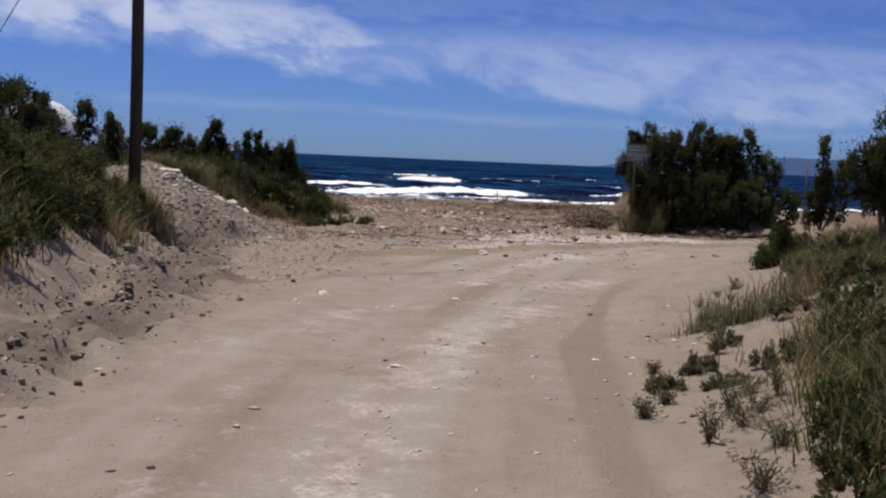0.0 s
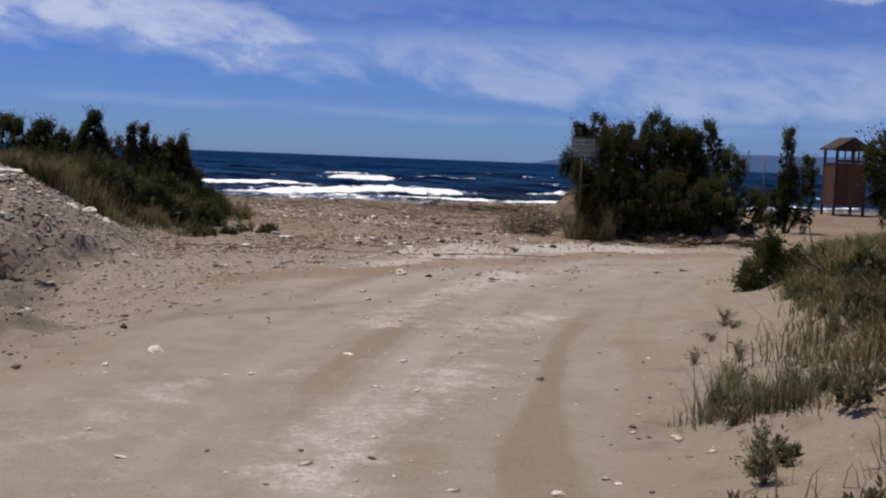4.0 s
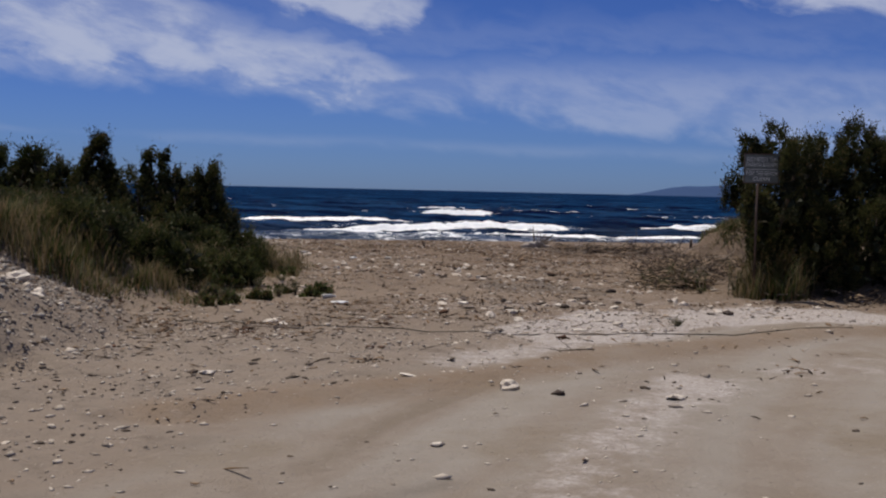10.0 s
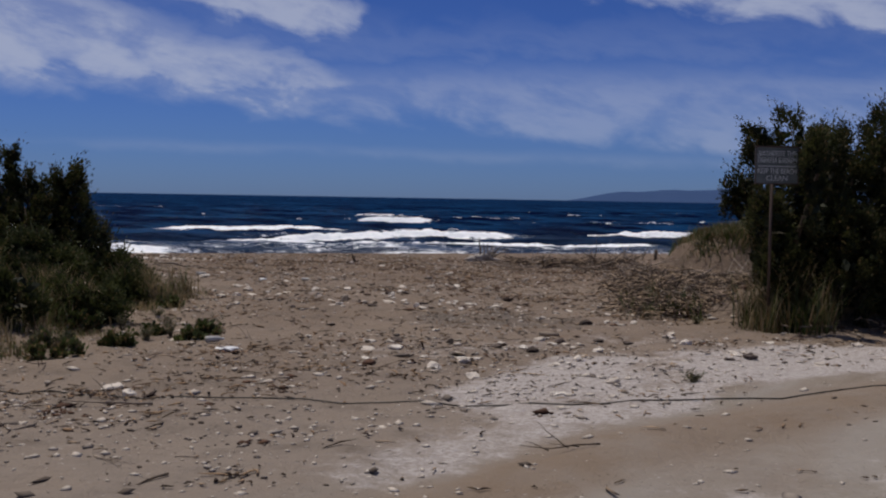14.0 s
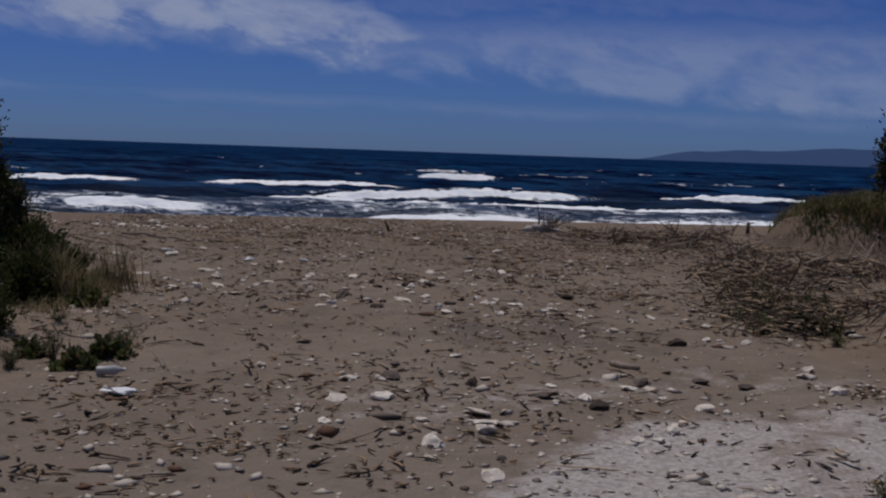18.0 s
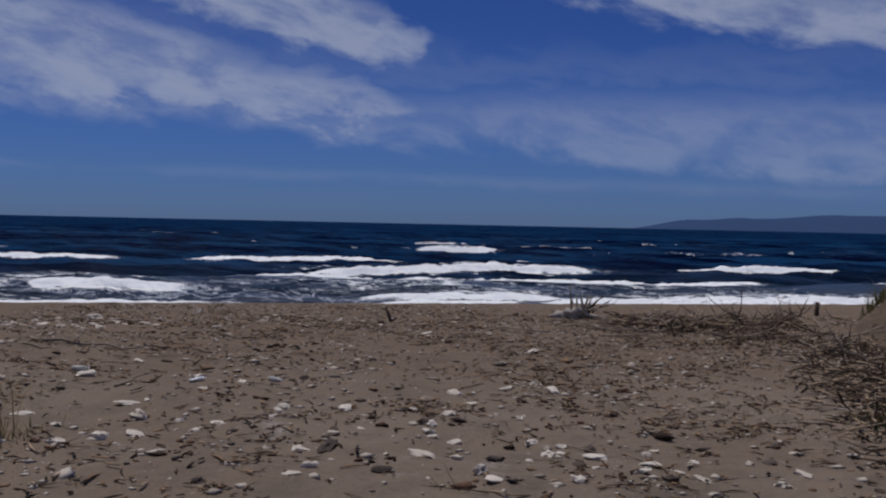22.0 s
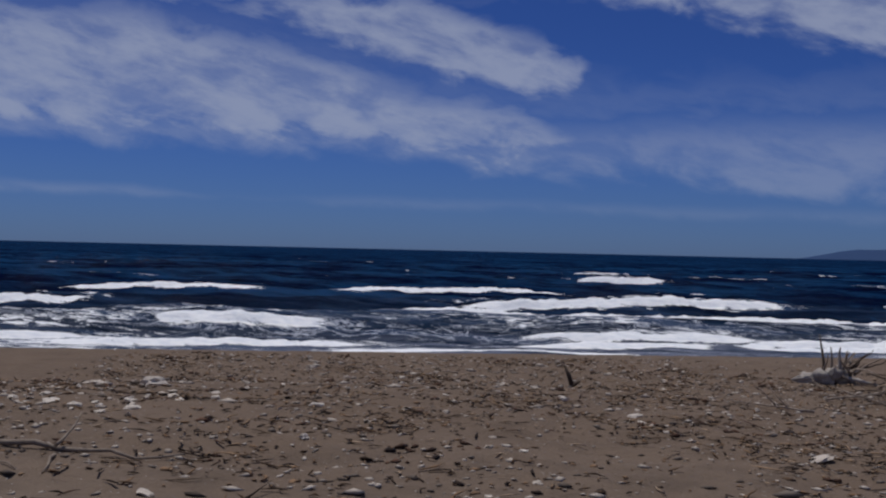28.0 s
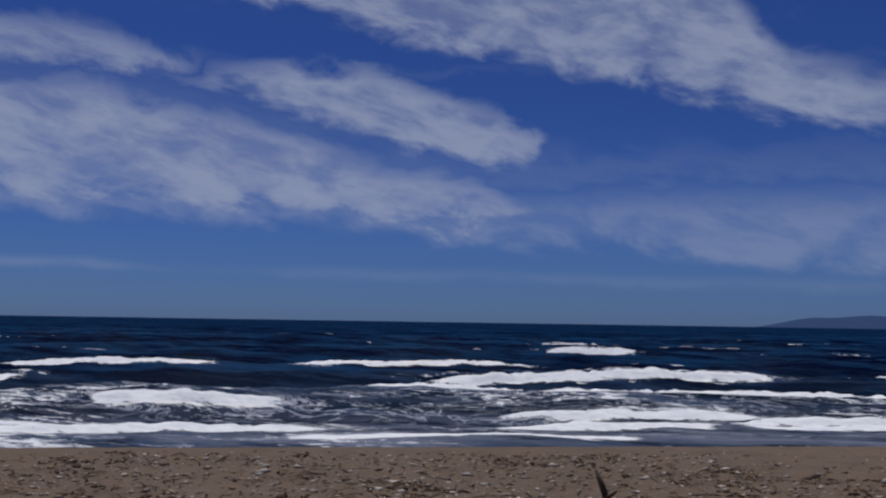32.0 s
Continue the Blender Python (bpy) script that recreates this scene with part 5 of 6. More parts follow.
part("back_wall", box((1.24, 0.03, 1.42), (0, 0.66, 1.06)), M["hut"], hut)
for dz in (1.83, 2.2):
    part("rail", box((1.24, 0.07, 0.09), (0, -0.66, dz)), M["hut_dark"], hut)
for dx in (-0.3, 0.0, 0.3):
    part("baluster", box((0.06, 0.04, 0.30), (dx, -0.66, 2.01)), M["hut_dark"], hut)
bm = bmesh.new()
rv = [bm.verts.new(p) for p in ((-0.86, -0.86, 2.24), (0.86, -0.86, 2.24), (0.86, 0.86, 2.24), (-0.86, 0.86, 2.24), (0, -0.86, 2.62), (0, 0.86, 2.62), (-0.86, -0.86, 2.19), (0.86, -0.86, 2.19), (0.86, 0.86, 2.19), (-0.86, 0.86, 2.19))]
for f in ((0, 1, 4), (1, 2, 5, 4), (2, 3, 5), (3, 0, 4, 5), (6, 7, 1, 0), (7, 8, 2, 1), (8, 9, 3, 2), (9, 6, 0, 3), (9, 8, 7, 6)):
    bm.faces.new([rv[i] for i in f])
part("roof", bm, M["hut_dark"], hut, "dark pitched board roof")
hut.scale = (0.8, 0.8, 1.08)
tagged(hut, "brown wooden changing hut on short legs", "hut")

marker = new("marker_pole")
marker.location = (12.6, 38.5, place(12.6, 38.5) - 0.05)
part("rod", mesh_from("rod", *tube([(0, 0, 0), (0.01, 0, 2.2)], (0.03, 0.025), 8), M["steel"], True), None, marker)
part("foot", box((0.3, 0.3, 0.12), (0, 0, 0.08), 0.02), M["stone_white"], marker, "small concrete foot")
tagged(marker, "thin grey pole in a concrete foot", "pole")


# ---- stones ----
def stone_mesh(seed, stretch, fine=2):
    bm = bmesh.new()
    bmesh.ops.create_icosphere(bm, subdivisions=fine, radius=0.5)
    off = Vector((seed * 7.3, seed * 3.1, 0))
    for v in bm.verts:
        n = v.co.normalized()
        v.co = n * (0.42 + 0.26 * noise.noise(n * 1.6 + off) + 0.12 * noise.noise(n * 4.0 + off))
        v.co = Vector((v.co.x * stretch[0], v.co.y * stretch[1], v.co.z * stretch[2]))
    me = bpy.data.meshes.new("stone")
    bm.to_mesh(me)
    bm.free()
    return me


SHAPES = [stone_mesh(k, s) for k, s in enumerate(((1.2, 0.9, 0.55), (1.0, 1.0, 0.7), (1.5, 0.8, 0.5), (1.1, 0.9, 0.8), (1.3, 1.1, 0.45), (1.0, 0.8, 0.6)))]
PALE, DARK = [], []
for me in SHAPES:
    for kind, mat in ((PALE, M["stone_white"]), (DARK, M["stone_dark"])):
        own = me.copy()
        own.materials.append(mat)
        kind.append(own)


def lay_stone(x, y, size, dark=False):
    size = size * 0.85
    ob = new("stone", (DARK if dark else PALE)[int(rng.integers(0, 6))])
    ob.scale = (size * rng.uniform(0.8, 1.25), size * rng.uniform(0.75, 1.1), size * rng.uniform(0.45, 0.8))
    ob.rotation_euler = (rng.uniform(-0.25, 0.25), rng.uniform(-0.25, 0.25), rng.uniform(0, 6.28))
    ob.location = (x, y, place(x, y) + size * 0.09)
    return tagged(ob, "dark brown stone half sunk in sand" if dark else "pale limestone lying on the sand", "stone", "scattered stones")


for x, y, size, dark in ((-1.38, 12.95, 0.17, 0), (-0.44, 9.07, 0.06, 1), (0.17, 13.06, 0.10, 0), (1.72, 8.19, 0.09, 1), (-1.45, 5.66, 0.06, 1), (1.68, 12.35, 0.08, 1), (-1.91, 14.08, 0.10, 1),
                         (0.73, 19.45, 0.24, 0), (1.10, 19.25, 0.14, 1), (-1.82, 19.76, 0.16, 0), (0.21, 17.5, 0.13, 0), (2.03, 19.25, 0.20, 0), (0.96, 24.2, 0.22, 0), (-0.13, 19.89, 0.18, 0),
                         (-1.99, 23.43, 0.26, 0), (-1.8, 23.2, 0.16, 0), (0.23, 26.27, 0.22, 1), (2.6, 28.2, 0.23, 1), (2.85, 26.64, 0.18, 1), (0.86, 25.53, 0.22, 0), (-2.9, 31.53, 0.22, 0), (-1.97, 30.1, 0.20, 0),
                         (-0.56, 29.62, 0.22, 1), (0.21, 32.2, 0.15, 0), (0.68, 32.63, 0.17, 0), (-2.06, 32.04, 0.18, 0), (-3.99, 34.94, 0.2, 0), (1.11, 32.55, 0.16, 0), (0.36, 31.72, 0.12, 0), (-4.81, 37.1, 0.26, 0),
                         (-0.97, 37.91, 0.14, 0), (-0.3, 37.09, 0.16, 0), (1.05, 35.69, 0.2, 0), (-2.88, 35.97, 0.16, 0), (-2.99, 40.39, 0.14, 0), (0.99, 36.92, 0.18, 1), (-5.74, 37.61, 0.2, 0), (-5.3, 20.9, 0.26, 0),
                         (-5.05, 20.5, 0.16, 0), (2.05, 25.3, 0.16, 0), (2.35, 25.9, 0.2, 0), (-1.63, 12.3, 0.09, 0), (-0.95, 9.9, 0.07, 0), (1.35, 9.4, 0.09, 0), (1.7, 9.6, 0.07, 0)):
    lay_stone(x * 0.99, y - 0.2 * (y < 26), size, bool(dark))
for k in range(16):
    t = k / 15
    lay_stone(-5.35 + 1.7 * t + float(rng.normal(0, 0.1)), 20.5 + 0.5 * t + float(rng.normal(0, 0.15)), float(rng.uniform(0.08, 0.2)))
lay_stone(-5.3, 21.0, 0.34)
lay_stone(-4.15, 21.3, 0.3)
lay_stone(-4.35, 20.9, 0.26)
for k in range(220):
    zone = rng.uniform()
    if zone < 0.35:
        x, y, s = rng.normal(0.6, 1.6), rng.normal(29.8, 0.7), rng.uniform(0.06, 0.17)
    elif zone < 0.6:
        x, y, s = rng.uniform(-5.5, 4.5), rng.uniform(27, 41), rng.uniform(0.05, 0.14)
    elif zone < 0.8:
        x, y, s = rng.normal(1.6, 1.2), rng.normal(25.6, 1.0), rng.uniform(0.07, 0.2)
    elif zone < 0.9:
        x, y, s = rng.normal(-5.0, 0.8), rng.normal(20.4, 1.1), rng.uniform(0.05, 0.16)
    else:
        x, y, s = rng.uniform(-3.5, -0.5), rng.uniform(7, 20), rng.uniform(0.03, 0.07)
    if math.hypot(x - 1.5, y - 28.5) > 0.7:
        lay_stone(float(x), float(y), float(s), rng.uniform() < 0.22)


TAN = []
for me in SHAPES:
    own = me.copy()
    own.materials.append(M["stone_tan"])
    TAN.append(own)
for k, (x, y, size) in enumerate(((7.0, 27.9, 0.42), (7.35, 27.75, 0.5), (7.7, 27.9, 0.36), (8.05, 27.7, 0.55), (8.4, 27.85, 0.45), (7.55, 27.5, 0.3), (8.2, 27.4, 0.34), (8.75, 27.6, 0.5), (7.15, 27.55, 0.28), (9.1, 27.8, 0.42), (7.9, 28.2, 0.4), (8.6, 28.2, 0.44))):
    slab = new("flat_stone", TAN[k % 6])
    slab.location, slab.scale = (x, y, place(x, y) + 0.06), (size * 1.3, size * 0.9, size * 0.55)
    slab.rotation_euler = (rng.uniform(-0.5, 0.2), rng.uniform(-0.4, 0.4), rng.uniform(0, 6.28))
    tagged(slab, "tilted flat brown stone on the sandy hummock", "stone", "flat stones")


# ---- driftwood ----
def crooked(start, aim, long, thick, bend=0.08, steps=6, flat=False):
    pts, p, d = [], Vector(start), Vector(aim).normalized()
    for k in range(steps + 1):
        pts.append(p.copy())
        d = (d + Vector(rng.normal(0, bend, 3))).normalized()
        p = p + d * (long / steps)
    if flat:
        for k, q in enumerate(pts):
            q.z = place(q.x, q.y) + thick * (0.6 + 0.5 * (k % 3))
    return tube(pts, [thick * (1 - 0.75 * k / steps) for k in range(steps + 1)], 6)


def stick_mesh(long, thick, forks, mat):
    pieces = [crooked((0, 0, 0), (1, 0, 0.02), long, thick)]
    for k in range(forks):
        s = rng.uniform(0.25, 0.75)
        pieces.append(crooked((long * s, 0, 0.01), (0.8, rng.choice((-1, 1)) * rng.uniform(0.5, 1.0), rng.uniform(0.0, 0.5)), long * rng.uniform(0.25, 0.5), thick * 0.6))
    return mesh_from("stick", *merged(pieces), mat, True)


STICKS = [stick_mesh(long, thick, forks, mat) for long, thick, forks, mat in
          ((0.9, 0.016, 2, M["drift"]), (0.6, 0.012, 1, M["drift_dark"]), (1.3, 0.022, 3, M["drift"]), (0.45, 0.012, 0, M["drift"]), (0.8, 0.014, 2, M["drift_dark"]), (0.5, 0.02, 0, M["drift"]), (1.0, 0.012, 3, M["drift_dark"]))]


def lay_stick(x, y, turn, tilt=0.0, scale=1.0, kind=None, lift=0.0):
    k = int(rng.integers(0, len(STICKS))) if kind is None else kind
    ob = new("driftwood_stick", STICKS[k])
    ob.location = (x, y, place(x, y) + 0.012 + lift)
    ob.rotation_euler = (rng.uniform(0, 6.28), -radians(tilt), radians(turn))
    ob.scale = (scale,) * 3
    return tagged(ob, "dark broken twig lying on the sand" if k in (1, 4, 6) else "bleached driftwood stick lying on the sand", "driftwood", "driftwood sticks")


for k in range(150):      # the drift pile at the foot of the hummock
    s = rng.uniform(0, 1)
    x, y = np.interp(s, (0, 0.5, 1), (4.1, 4.5, 5.0)) + rng.normal(0, 0.55), 29.2 + 5.3 * s
    lay_stick(float(x), float(y), rng.uniform(0, 360), rng.uniform(-3, 8), rng.uniform(0.3, 0.7), kind=(1, 3, 4, 6, 5, 0)[k % 6], lift=rng.uniform(0, 0.12))
for k in range(150):
    s = rng.uniform(0, 1)
    x, y = np.interp(s, (0, 0.45, 0.6, 1), (7.4, 5.4, 5.0, 2.9)) + rng.normal(0, 0.45), np.interp(s, (0, 0.45, 0.6, 1), (35.0, 36.0, 37.8, 40.6)) + rng.normal(0, 0.35)
    lay_stick(float(x), float(y), rng.uniform(0, 360), rng.uniform(-3, 16), rng.uniform(0.4, 1.0), lift=rng.uniform(0, 0.16))
for k in range(56):
    x, y = rng.uniform(-5.5, 4.5), rng.uniform(20, 41.5)
    lay_stick(float(x), float(y), rng.uniform(0, 360), 0, rng.uniform(0.25, 0.6))
for k in range(24):
    x, y = rng.uniform(5.5, 9.0), rng.uniform(26.6, 28.2)
    lay_stick(float(x), float(y), rng.uniform(-30, 30), rng.uniform(0, 4), rng.uniform(0.4, 0.8))

BX, BY = -4.0, 33.15
for x, y, turn, size in ((2.4, 40.6, 10, 0.9), (2.2, 40.2, 160, 0.8), (2.8, 40.9, 35, 0.8), (1.7, 39.6, 20, 0.7), (2.6, 39.4, 170, 0.9), (1.9, 40.9, 100, 0.6), (3.1, 39.9, 20, 1.0), (1.4, 38.4, 150, 0.7), (2.2, 38.6, 12, 0.7)):
    lay_stick(x, y, turn, 3, size, (0, 2, 5)[int(size * 10) % 3], 0.01)

branch = new("fallen_branch", mesh_from("fallen_branch", *merged([crooked((BX, BY, place(BX, BY) + 0.03), (1, 0.25, 0.02), 1.15, 0.022, 0.1, 8, True), crooked((BX + 0.4, BY + 0.1, place(BX + 0.4, BY) + 0.04), (0.1, 1, 0.35), 0.35, 0.012),
                                                                crooked((BX + 0.45, BY, place(BX + 0.45, BY) + 0.03), (0.5, -1, 0.05), 0.4, 0.013, 0.1, 6, True), crooked((BX, BY - 0.2, place(BX, BY - 0.2) + 0.02), (1, -0.3, 0.0), 0.5, 0.012, 0.1, 6, True)]), M["drift"], True))
tagged(branch, "long grey forked branch lying on sand", "branch")
log = new("driftwood_log", mesh_from("driftwood_log", *tube([(1.9, 27.3, place(1.9, 27.3) + 0.02), (1.98, 27.15, place(1.98, 27.15) + 0.025), (2.08, 27.0, place(2.08, 27.0) + 0.02)], (0.018, 0.03, 0.02), 8), M["drift"], True))
tagged(log, "short bleached split log on the sand", "driftwood")

stump = new("driftwood_root")
z = place(1.98, 41.5)
stump.location = (1.98, 41.5, z - 0.03)
for seed, (dx, dy, dz), grow in ((91, (-0.25, 0.0, 0.07), (0.42, 0.28, 0.36)), (92, (0.02, -0.04, 0.13), (0.40, 0.3, 0.46)), (93, (0.26, 0.03, 0.11), (0.36, 0.26, 0.42)), (94, (0.13, -0.08, 0.19), (0.22, 0.16, 0.32))):
    me = stone_mesh(seed, (1.25, 0.9, 0.9), 3)
    me.polygons.foreach_set("use_smooth", [True] * len(me.polygons))
    me.materials.append(M["drift_pale"])
    knot = part("trunk_knot", me, None, stump, "bleached knobbly wood")
    knot.location, knot.scale = (dx * 0.85, dy, dz * 0.85), [v * 0.62 for v in grow]
for _ in range(20):
    part("root", mesh_from("root", *crooked((rng.uniform(-0.1, 0.4), rng.uniform(0.0, 0.15), 0.14), (rng.uniform(-0.3, 0.9), rng.uniform(-0.7, 0.7), rng.uniform(0.15, 1.0)), rng.uniform(0.25, 0.6), rng.uniform(0.012, 0.026), 0.22), M["drift_dark"] if rng.uniform() < 0.55 else M["drift"], True), None, stump)
for aim, long, thick, dx in (((1, 0.1, 0.15), 0.5, 0.05, -0.2), ((0.9, -0.2, 0.5), 0.45, 0.045, 0.0), ((0.5, 0.2, 0.9), 0.42, 0.035, 0.15), ((-1, 0.1, 0.1), 0.35, 0.045, -0.05), ((0.9, 0.1, 0.05), 0.6, 0.035, 0.2)):
    part("limb", mesh_from("limb", *crooked((dx, 0, 0.08), aim, long, thick, 0.2), M["drift_pale"], True), None, stump, "bleached twisted limb")
tagged(stump, "bleached driftwood stump with tangled roots on the crest", "driftwood")
stake = new("stake", mesh_from("stake", *merged([tube([(-1.0, 40.1, place(-1.05, 40.1) - 0.05), (-1.06, 40.1, place(-1.05, 40.1) + 0.12), (-1.11, 40.1, place(-1.05, 40.1) + 0.24)], (0.03, 0.028, 0.012), 7),
                                                 tube([(-1.02, 40.08, place(-1.05, 40.1)), (-0.93, 40.06, place(-1.05, 40.1) + 0.07)], (0.02, 0.012), 6)]), M["drift_dark"], True))
tagged(stake, "short dark broken stake stuck in the sand", "stake")

line = [(-3.2, 22.95), (-2.6, 22.9), (-1.6, 22.7), (-0.4, 22.75), (0.8, 22.68), (1.9, 22.75), (2.9, 23.06), (3.9, 23.35), (5.2, 23.6)]
pts = []
for (ax, ay), (bx, by) in zip(line, line[1:]):
    for s in (0.0, 0.25, 0.5, 0.75):
        x, y = ax + (bx - ax) * s, ay + (by - ay) * s + 0.03 * math.sin(7 * (ax + s))
        pts.append((x, y, place(x, y) + 0.008))
cable = new("cable", mesh_from("cable", *tube(pts, [0.006] * len(pts), 6), M["cable"], True))
tagged(cable, "thin dark cable lying across the track", "cable")

# leafless stems on the low bank
for bx, by, n in ((5.95, 16.7, 9), (6.7, 16.0, 6), (7.1, 16.9, 7)):
    dead = new("dead_shrub")
    dead.location = (bx, by, place(bx, by) - 0.03)
    for _ in range(n):
        a = rng.uniform(0, 6.28)
        part("bare_stem", mesh_from("bare_stem", *merged([crooked((0.05 * math.cos(a), 0.05 * math.sin(a), 0), (0.9 * math.cos(a), 0.9 * math.sin(a), 1.0), rng.uniform(0.5, 0.95), 0.014, 0.16),
             crooked((0.2 * math.cos(a), 0.2 * math.sin(a), 0.28), (math.cos(a + 0.8), math.sin(a + 0.8), 0.5), 0.35, 0.008, 0.2)]), M["drift_dark"] if rng.uniform() < 0.6 else M["drift"], True), None, dead)
    tagged(dead, "leafless dead shrub with grey twisted stems", "shrub", "dead shrubs")

# litter beside the dune foot
bag = new("plastic_litter", stone_mesh(77, (1.0, 0.8, 0.5)))
bag.data.materials.append(M["plastic"])
bag.location, bag.scale = (-1.44, 25.5, place(-1.44, 25.5) + 0.03), (0.26, 0.14, 0.10)
tagged(bag, "crumpled white plastic bag on the sand", "litter")
bottle = new("plastic_bottle")
bottle.location, bottle.rotation_euler = (-1.68, 25.95, place(-1.68, 25.95) + 0.045), (0, radians(90), radians(25))
part("body", mesh_from("body", *tube([(0, 0, -0.08), (0, 0, -0.07), (0, 0, 0.05), (0, 0, 0.085), (0, 0, 0.10)], (0.028, 0.032, 0.032, 0.014, 0.012), 12), M["clear_plastic"], True), None, bottle)
part("cap", mesh_from("cap", *tube([(0, 0, 0.10), (0, 0, 0.115)], (0.014, 0.014), 10), M["plastic"], True), None, bottle)
tagged(bottle, "empty pale plastic bottle lying on sand", "bottle")

for x, y, turn in ((-2.94, 31.6, 10), (-1.33, 31.85, -35)):
    m = pose(x, y, place(x, y) + 0.04, 0, 90, turn)
    copy_thing(bottle, m).scale = (0.75, 0.75, 0.75)
scrap = new("plastic_litter", stone_mesh(79, (1.4, 0.5, 0.35)))
scrap.data.materials.append(M["plastic"])
scrap.location, scrap.scale, scrap.rotation_euler = (-2.0, 31.84, place(-2.0, 31.84) + 0.02), (0.2, 0.14, 0.08), (0, 0, radians(70))
tagged(scrap, "torn white plastic scrap on the sand", "litter")
for _ in range(34):
    lay_stone(float(rng.normal(-4.7, 0.5)), float(rng.normal(35.6, 0.7)), float(rng.uniform(0.06, 0.15)))

# ---- what nobody could count ----
def octahedra(xy, size, name, mat, squash=0.38):
    n = len(xy)
    z = height(xy[:, 0], xy[:, 1])
    s = (size * rng.lognormal(0, 0.45, n))[:, None]
    turn = rng.uniform(0, np.pi, n)
    e1 = np.stack([np.cos(turn), np.sin(turn), rng.uniform(-0.2, 0.2, n)], 1) * s * rng.uniform(0.9, 1.6, (n, 1))
    e2 = np.stack([-np.sin(turn), np.cos(turn), rng.uniform(-0.2, 0.2, n)], 1) * s * rng.uniform(0.6, 1.0, (n, 1))
    e3 = np.array([0, 0, 1.0]) * s * squash
    c = np.column_stack([xy, z + 0.25 * s[:, 0] * squash])
    skew = e1 * rng.uniform(-0.4, 0.4, (n, 1)) + e2 * rng.uniform(-0.4, 0.4, (n, 1))
    verts = np.stack([c + e1, c + e2, c - e1, c - e2, c + e3 + skew, c - e3], 1).reshape(-1, 3)
    tri = np.array([(0, 1, 4), (1, 2, 4), (2, 3, 4), (3, 0, 4), (1, 0, 5), (2, 1, 5), (3, 2, 5), (0, 3, 5)])
    return new(name, quick_mesh(name, verts, (np.arange(n)[:, None, None] * 6 + tri).reshape(-1, 3), mat))


def spots_where(n, lo, hi, keep):
    c = np.column_stack([rng.uniform(lo[0], hi[0], n), rng.uniform(lo[1], hi[1], n)])
    return c[rng.uniform(0, 1, n) < keep(c[:, 0], c[:, 1])]


def beach(x, y):
    patch = smooth(fbm(x * 0.8, y * 0.8, 3, 601), 0.35, 0.7)
    return np.clip((0.25 + patch) * (1 - 0.85 * road_mask(x, y)) * (1 - smooth(shore(x, y), 0.3, 1.2)) * (1 - 0.8 * smooth(left_in(x, y), 0.5, 1.2)) * (1 - 0.95 * smooth(right_in(x, y), 0.1, 0.8) * (y < 23)), 0, 1)


p = octahedra(np.concatenate([spots_where(20000, (-7, 19), (9, 43.5), beach), spots_where(2600, (-4.2, 3), (4, 20), beach)]), 0.019, "pebbles", M["pebbles"])
tagged(p, "scattered pale and brown pebbles", "pebbles", kind="stuff")
p = octahedra(spots_where(9000, (-5, 9), (0.6, 22.5), lambda x, y: smooth(-0.9 * (x + 1.9) + 0.28 * (y - 14), -0.3, 1.2) * (0.35 + 0.65 * smooth(fbm(x * 0.9, y * 0.9, 3, 603), 0.4, 0.6)) * (left_in(x, y) < 0.6)), 0.014, "pebbles", M["pebbles"], 0.5)
tagged(p, "fine mixed grit beside the track", "pebbles", kind="stuff")
p = octahedra(spots_where(9000, (-3, 4), (6, 27), lambda x, y: np.clip(0.4 * stripe(x, y, ((0.1, 20.7), (1.5, 24), (3.8, 25.8)), 1.2, 0.7) + 0.18 * stripe(x, y, ((-0.3, 3), (0.2, 8), (0.9, 12), (1.3, 14.5), (1.0, 17), (1.9, 20)), 0.8, 0.6), 0, 1)), 0.016, "gravel", M["stone_white"])
tagged(p, "white crushed gravel on the track", "gravel", kind="stuff")
p = octahedra(spots_where(12000, (-8, 17.5), (-3, 24.5), lambda x, y: 1 - smooth(np.hypot(x + 5.6, (y - 21) / 1.35), 1.6, 2.7)), 0.018, "rubble", M["rubble"], 0.6)
tagged(p, "loose grey rubble on the spoil heap", "rubble", kind="stuff")


def twigs(xy, long, wide, name, mat=None, steep=0.12, pile=0.0):
    n = len(xy)
    z = height(xy[:, 0], xy[:, 1]) + 0.012 + pile * rng.uniform(0, 1, n)
    a = rng.uniform(0, np.pi, n)
    d = np.stack([np.cos(a), np.sin(a), rng.normal(0, steep, n)], 1) * (long * rng.lognormal(0, 0.6, n))[:, None]
    s = np.stack([-np.sin(a), np.cos(a), np.zeros(n)], 1) * (wide * rng.uniform(0.6, 1.4, n))[:, None]
    c = np.column_stack([xy, z])
    bow = s * rng.uniform(-4, 4, (n, 1))
    up = np.array([0, 0, 1.0]) * wide * 1.2
    verts = np.stack([c - d - s, c - d + s, c + bow + s, c + bow - s, c + d, c + bow + up], 1).reshape(-1, 3)
    tri = np.array([(0, 1, 5), (1, 2, 5), (2, 4, 5), (4, 3, 5), (3, 0, 5), (0, 3, 2), (0, 2, 1), (3, 4, 2)])
    return new(name, quick_mesh(name, verts, (np.arange(n)[:, None, None] * 6 + tri).reshape(-1, 3), mat or M["twigs"]))


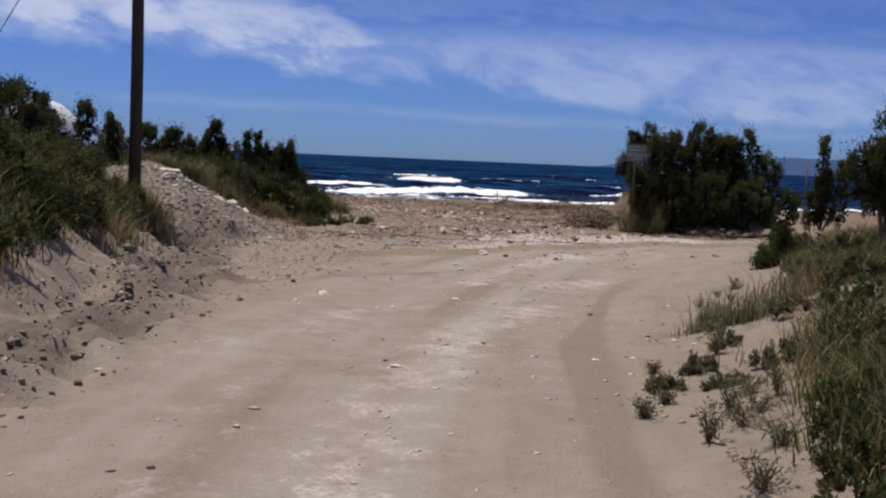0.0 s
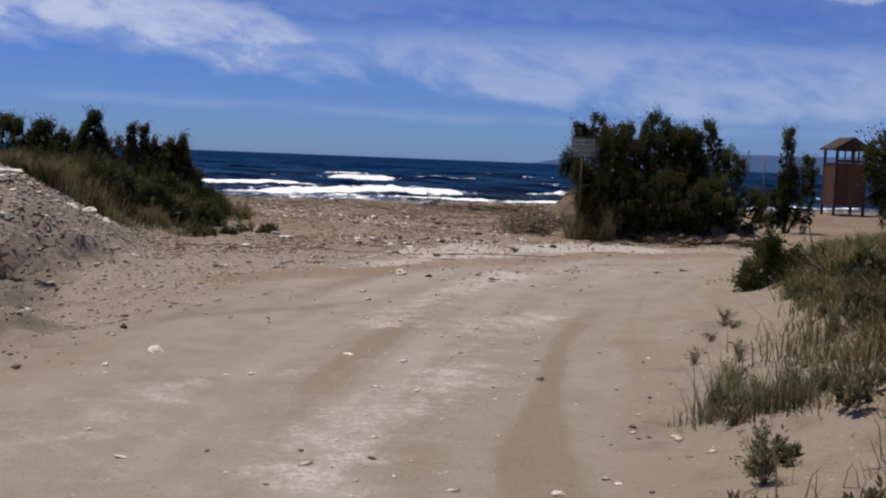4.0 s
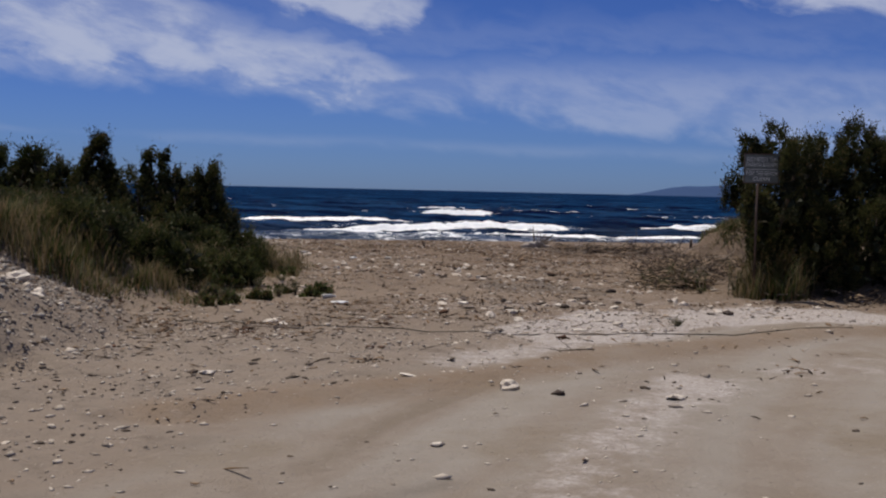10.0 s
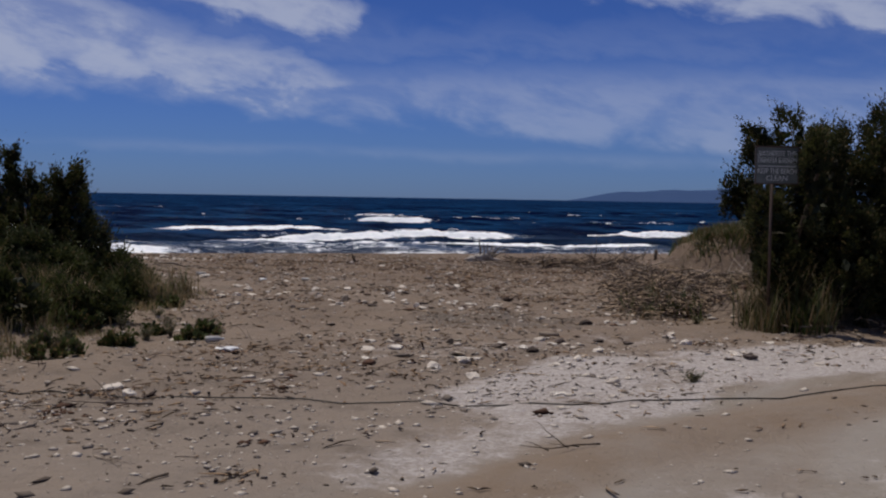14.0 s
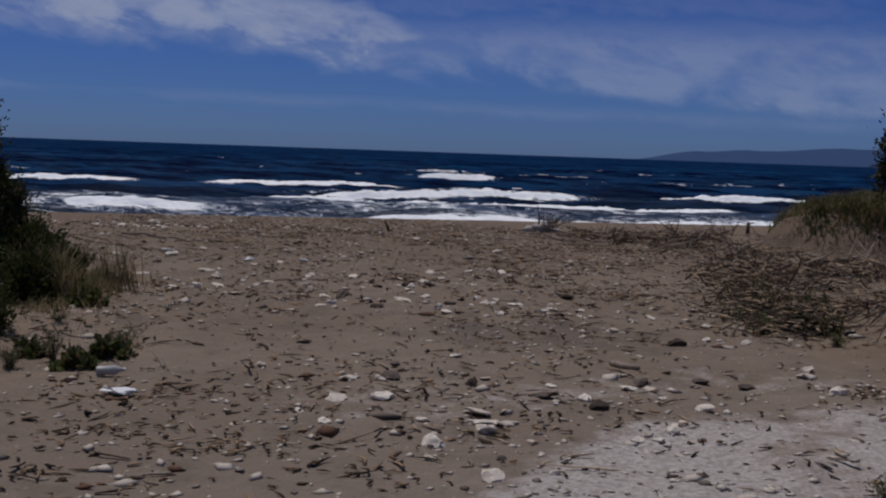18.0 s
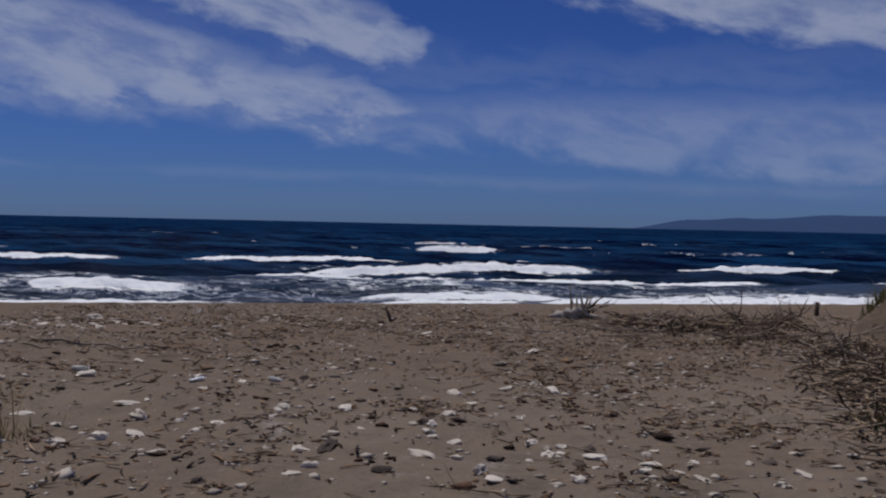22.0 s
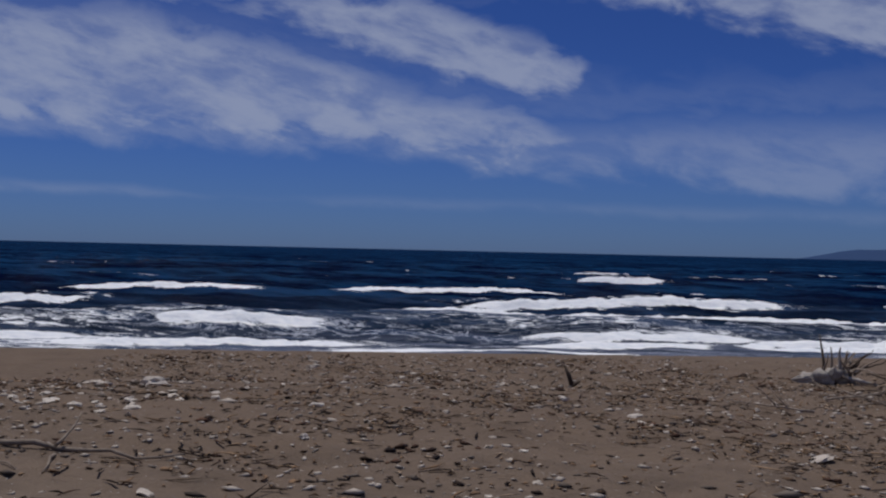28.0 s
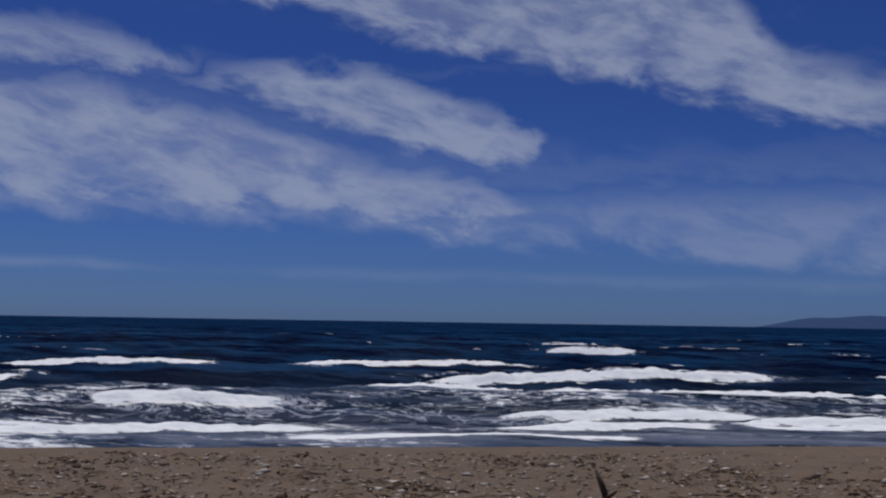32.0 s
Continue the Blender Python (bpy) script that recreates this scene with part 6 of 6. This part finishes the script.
def drift_line(x, y):
    patch = smooth(fbm(x * 0.7, y * 0.9, 4, 611), 0.42, 0.68)
    pile = np.maximum(stripe(x, y, ((2.6, 40.8), (4.2, 39.6), (5.0, 37.6), (5.5, 36.0), (6.5, 35.0), (7.6, 35.0)), 0.8, 0.6), stripe(x, y, ((5.4, 36.0), (4.8, 33.5), (4.4, 31.0), (4.2, 29.4)), 0.75, 0.6))
    clear = 1 - 0.85 * stripe(x, y, ((0.3, 20.6), (1.6, 23.1), (2.4, 24.4), (3.6, 25.1), (5.2, 25.6)), 1.0, 0.4)
    return np.clip((0.12 + 0.8 * patch) * beach(x, y) * smooth(y, 12, 24) * clear + pile, 0, 1)


tangles = np.repeat(spots_where(950, (-7, 20), (9, 43), drift_line), 16, 0)
p = twigs(np.concatenate([spots_where(15000, (-7, 8), (9, 43.3), drift_line), tangles + rng.normal(0, 0.13, tangles.shape)]), 0.032, 0.009, "twigs")
tagged(p, "brown twigs and dry seaweed strewn over the sand", "driftwood", kind="stuff")


def heaped(x, y):
    pile = np.maximum(stripe(x, y, ((2.6, 40.8), (4.2, 39.6), (5.0, 37.6), (5.5, 36.0), (6.5, 35.0), (7.6, 35.0)), 0.8, 0.6), stripe(x, y, ((5.4, 36.0), (4.8, 33.5), (4.4, 31.0), (4.2, 29.4)), 0.75, 0.6))
    crest = 0.9 * stripe(x, y, ((3.6, 40.6), (4.8, 41.2), (6.4, 42.6)), 0.7, 0.5)
    edge = 1 - smooth(np.hypot((x - 7.2) / 2.4, (y - 27.3) / 0.7), 0.5, 1.1)
    return np.clip(pile + crest + 0.7 * edge, 0, 1) * smooth(np.hypot((x - 8.0) / 2.1, (y - 38.6) / 1.7), 1.0, 1.15) * smooth(fbm(x * 1.3, y * 1.3, 3, 621), 0.3, 0.58)


p = twigs(spots_where(34000, (2.5, 26), (10, 41.5), heaped), 0.085, 0.012, "drift_bits", M["drift_bits"], 0.2, 0.15)
tagged(p, "tangle of short bleached driftwood sticks", "driftwood", kind="stuff")
p = twigs(spots_where(4500, (-6.5, 20), (5, 42), lambda x, y: 0.8 * beach(x, y)), 0.045, 0.008, "drift_bits", M["drift_bits"])
tagged(p, "pale broken drift bits scattered on sand", "driftwood", kind="stuff")
p = octahedra(spots_where(1500, (-6, 22), (5, 42), lambda x, y: 0.9 * beach(x, y)), 0.026, "shells", M["stone_white"], 0.3)
tagged(p, "white shells and flat chips on the sand", "shells", kind="stuff")
g = blades(clumped(600, (3.2, 28.4), (6.4, 32.5), lambda x, y: 0.7 * heaped(x, y), 0.08, 20), 0.22, 0.8, 0.007, "grass", M["grass_green"])
tagged(g, "green weeds growing through the driftwood", "grass", kind="stuff")
p = octahedra(spots_where(5000, (-5.2, 3), (-2, 20.5), lambda x, y: stripe(x, y, ((-3.4, 4), (-3.1, 9), (-3.3, 13), (-4.1, 17), (-4.0, 19.5)), 0.6, 0.5)), 0.017, "clods", M["clods"], 0.6)
tagged(p, "crumbled grey clods along the bank's foot", "rubble", kind="stuff")
weeds = np.repeat(spots_where(1300, (-6.5, 20), (6, 42.3), drift_line), 6, 0)
p = octahedra(weeds + rng.normal(0, 0.06, weeds.shape), 0.022, "seaweed", M["weed"], 0.45)
tagged(p, "dark reddish clumps of dried seaweed", "seaweed", kind="stuff")
def strewn(x, y):
    return np.clip((0.35 + 0.65 * smooth(fbm(x * 1.1, y * 1.1, 3, 641), 0.35, 0.6)) * beach(x, y) * 1.6 * smooth(y, 20, 25) * (1 - 0.8 * stripe(x, y, ((0.3, 20.6), (1.6, 23.1), (2.4, 24.4), (3.6, 25.1), (5.2, 25.6)), 1.0, 0.4)), 0, 1)


p = octahedra(spots_where(4200, (-7, 20), (7, 42.6), strewn), 0.021, "bark_chips", M["bark_chips"], 0.3)
tagged(p, "rust-brown bark chips and dry leaves on sand", "bark", kind="stuff")
p = twigs(spots_where(4500, (-7, 20), (7, 42.6), strewn), 0.028, 0.010, "bark_chips", M["bark_chips"], 0.3)
tagged(p, "curled brown bark strips on the sand", "bark", kind="stuff")
p = octahedra(spots_where(320, (-5.4, 3), (-2, 20.5), lambda x, y: stripe(x, y, ((-3.6, 4), (-3.3, 9), (-3.5, 13), (-4.2, 17), (-4.1, 19.5)), 0.5, 0.45)), 0.04, "clods", M["clods"], 0.7)
tagged(p, "large crumbling earth clods along the bank's foot", "rubble", kind="stuff")
p = twigs(spots_where(1900, (-6.5, 21), (6, 42.3), drift_line), 0.075, 0.0065, "twigs", M["weed"], 0.1)
tagged(p, "long dark twigs lying on the sand", "driftwood", kind="stuff")
# branches standing up from the drift on the crest
UPRIGHT = [(5.7, 42.6, (0.5, 0, 0.8), 0.5), (6.0, 42.9, (0.7, 0.1, 0.5), 0.55), (6.3, 43.0, (0.4, 0, 0.9), 0.45), (5.2, 42.0, (-0.5, 0.2, 0.7), 0.4), (4.6, 39.0, (0.8, -0.1, 0.55), 0.7), (3.2, 40.6, (0.7, 0.2, 0.4), 0.5)]
for k in range(26):
    t = k / 25
    UPRIGHT.append((3.4 + 3.1 * t + float(rng.normal(0, 0.25)), 40.7 + 1.9 * t + float(rng.normal(0, 0.3)), (float(rng.uniform(-1, 1)), float(rng.uniform(-0.4, 0.4)), float(rng.uniform(0.12, 0.55))), float(rng.uniform(0.35, 0.8))))
for k in range(16):
    UPRIGHT.append((float(rng.normal(4.7, 0.4)), float(rng.uniform(29.5, 38.5)), (float(rng.uniform(-1, 1)), float(rng.uniform(-0.4, 0.4)), float(rng.uniform(0.1, 0.4))), float(rng.uniform(0.35, 0.75))))
for x, y, aim, long in UPRIGHT:
    ob = new("driftwood_branch", mesh_from("driftwood_branch", *merged([crooked((x, y, place(x, y) - 0.02), aim, long, 0.016, 0.16), crooked(Vector((x, y, place(x, y))) + Vector(aim) * long * 0.3, (aim[0] - 0.7, 0.4, 0.6), long * 0.5, 0.010, 0.16)]), M["drift_dark" if (x * 7) % 1 < 0.45 else "drift"], True))
    tagged(ob, "bare branch sticking up from the drift pile", "driftwood", "upright branches")
post = new("stake", mesh_from("stake", *tube([(6.75, 43.4, place(6.75, 43.4) - 0.06), (6.75, 43.4, place(6.75, 43.4) + 0.1), (6.76, 43.4, place(6.75, 43.4) + 0.26)], (0.045, 0.042, 0.04), 8), M["drift_dark"], True))
tagged(post, "short dark post stub standing on the crest", "stake")
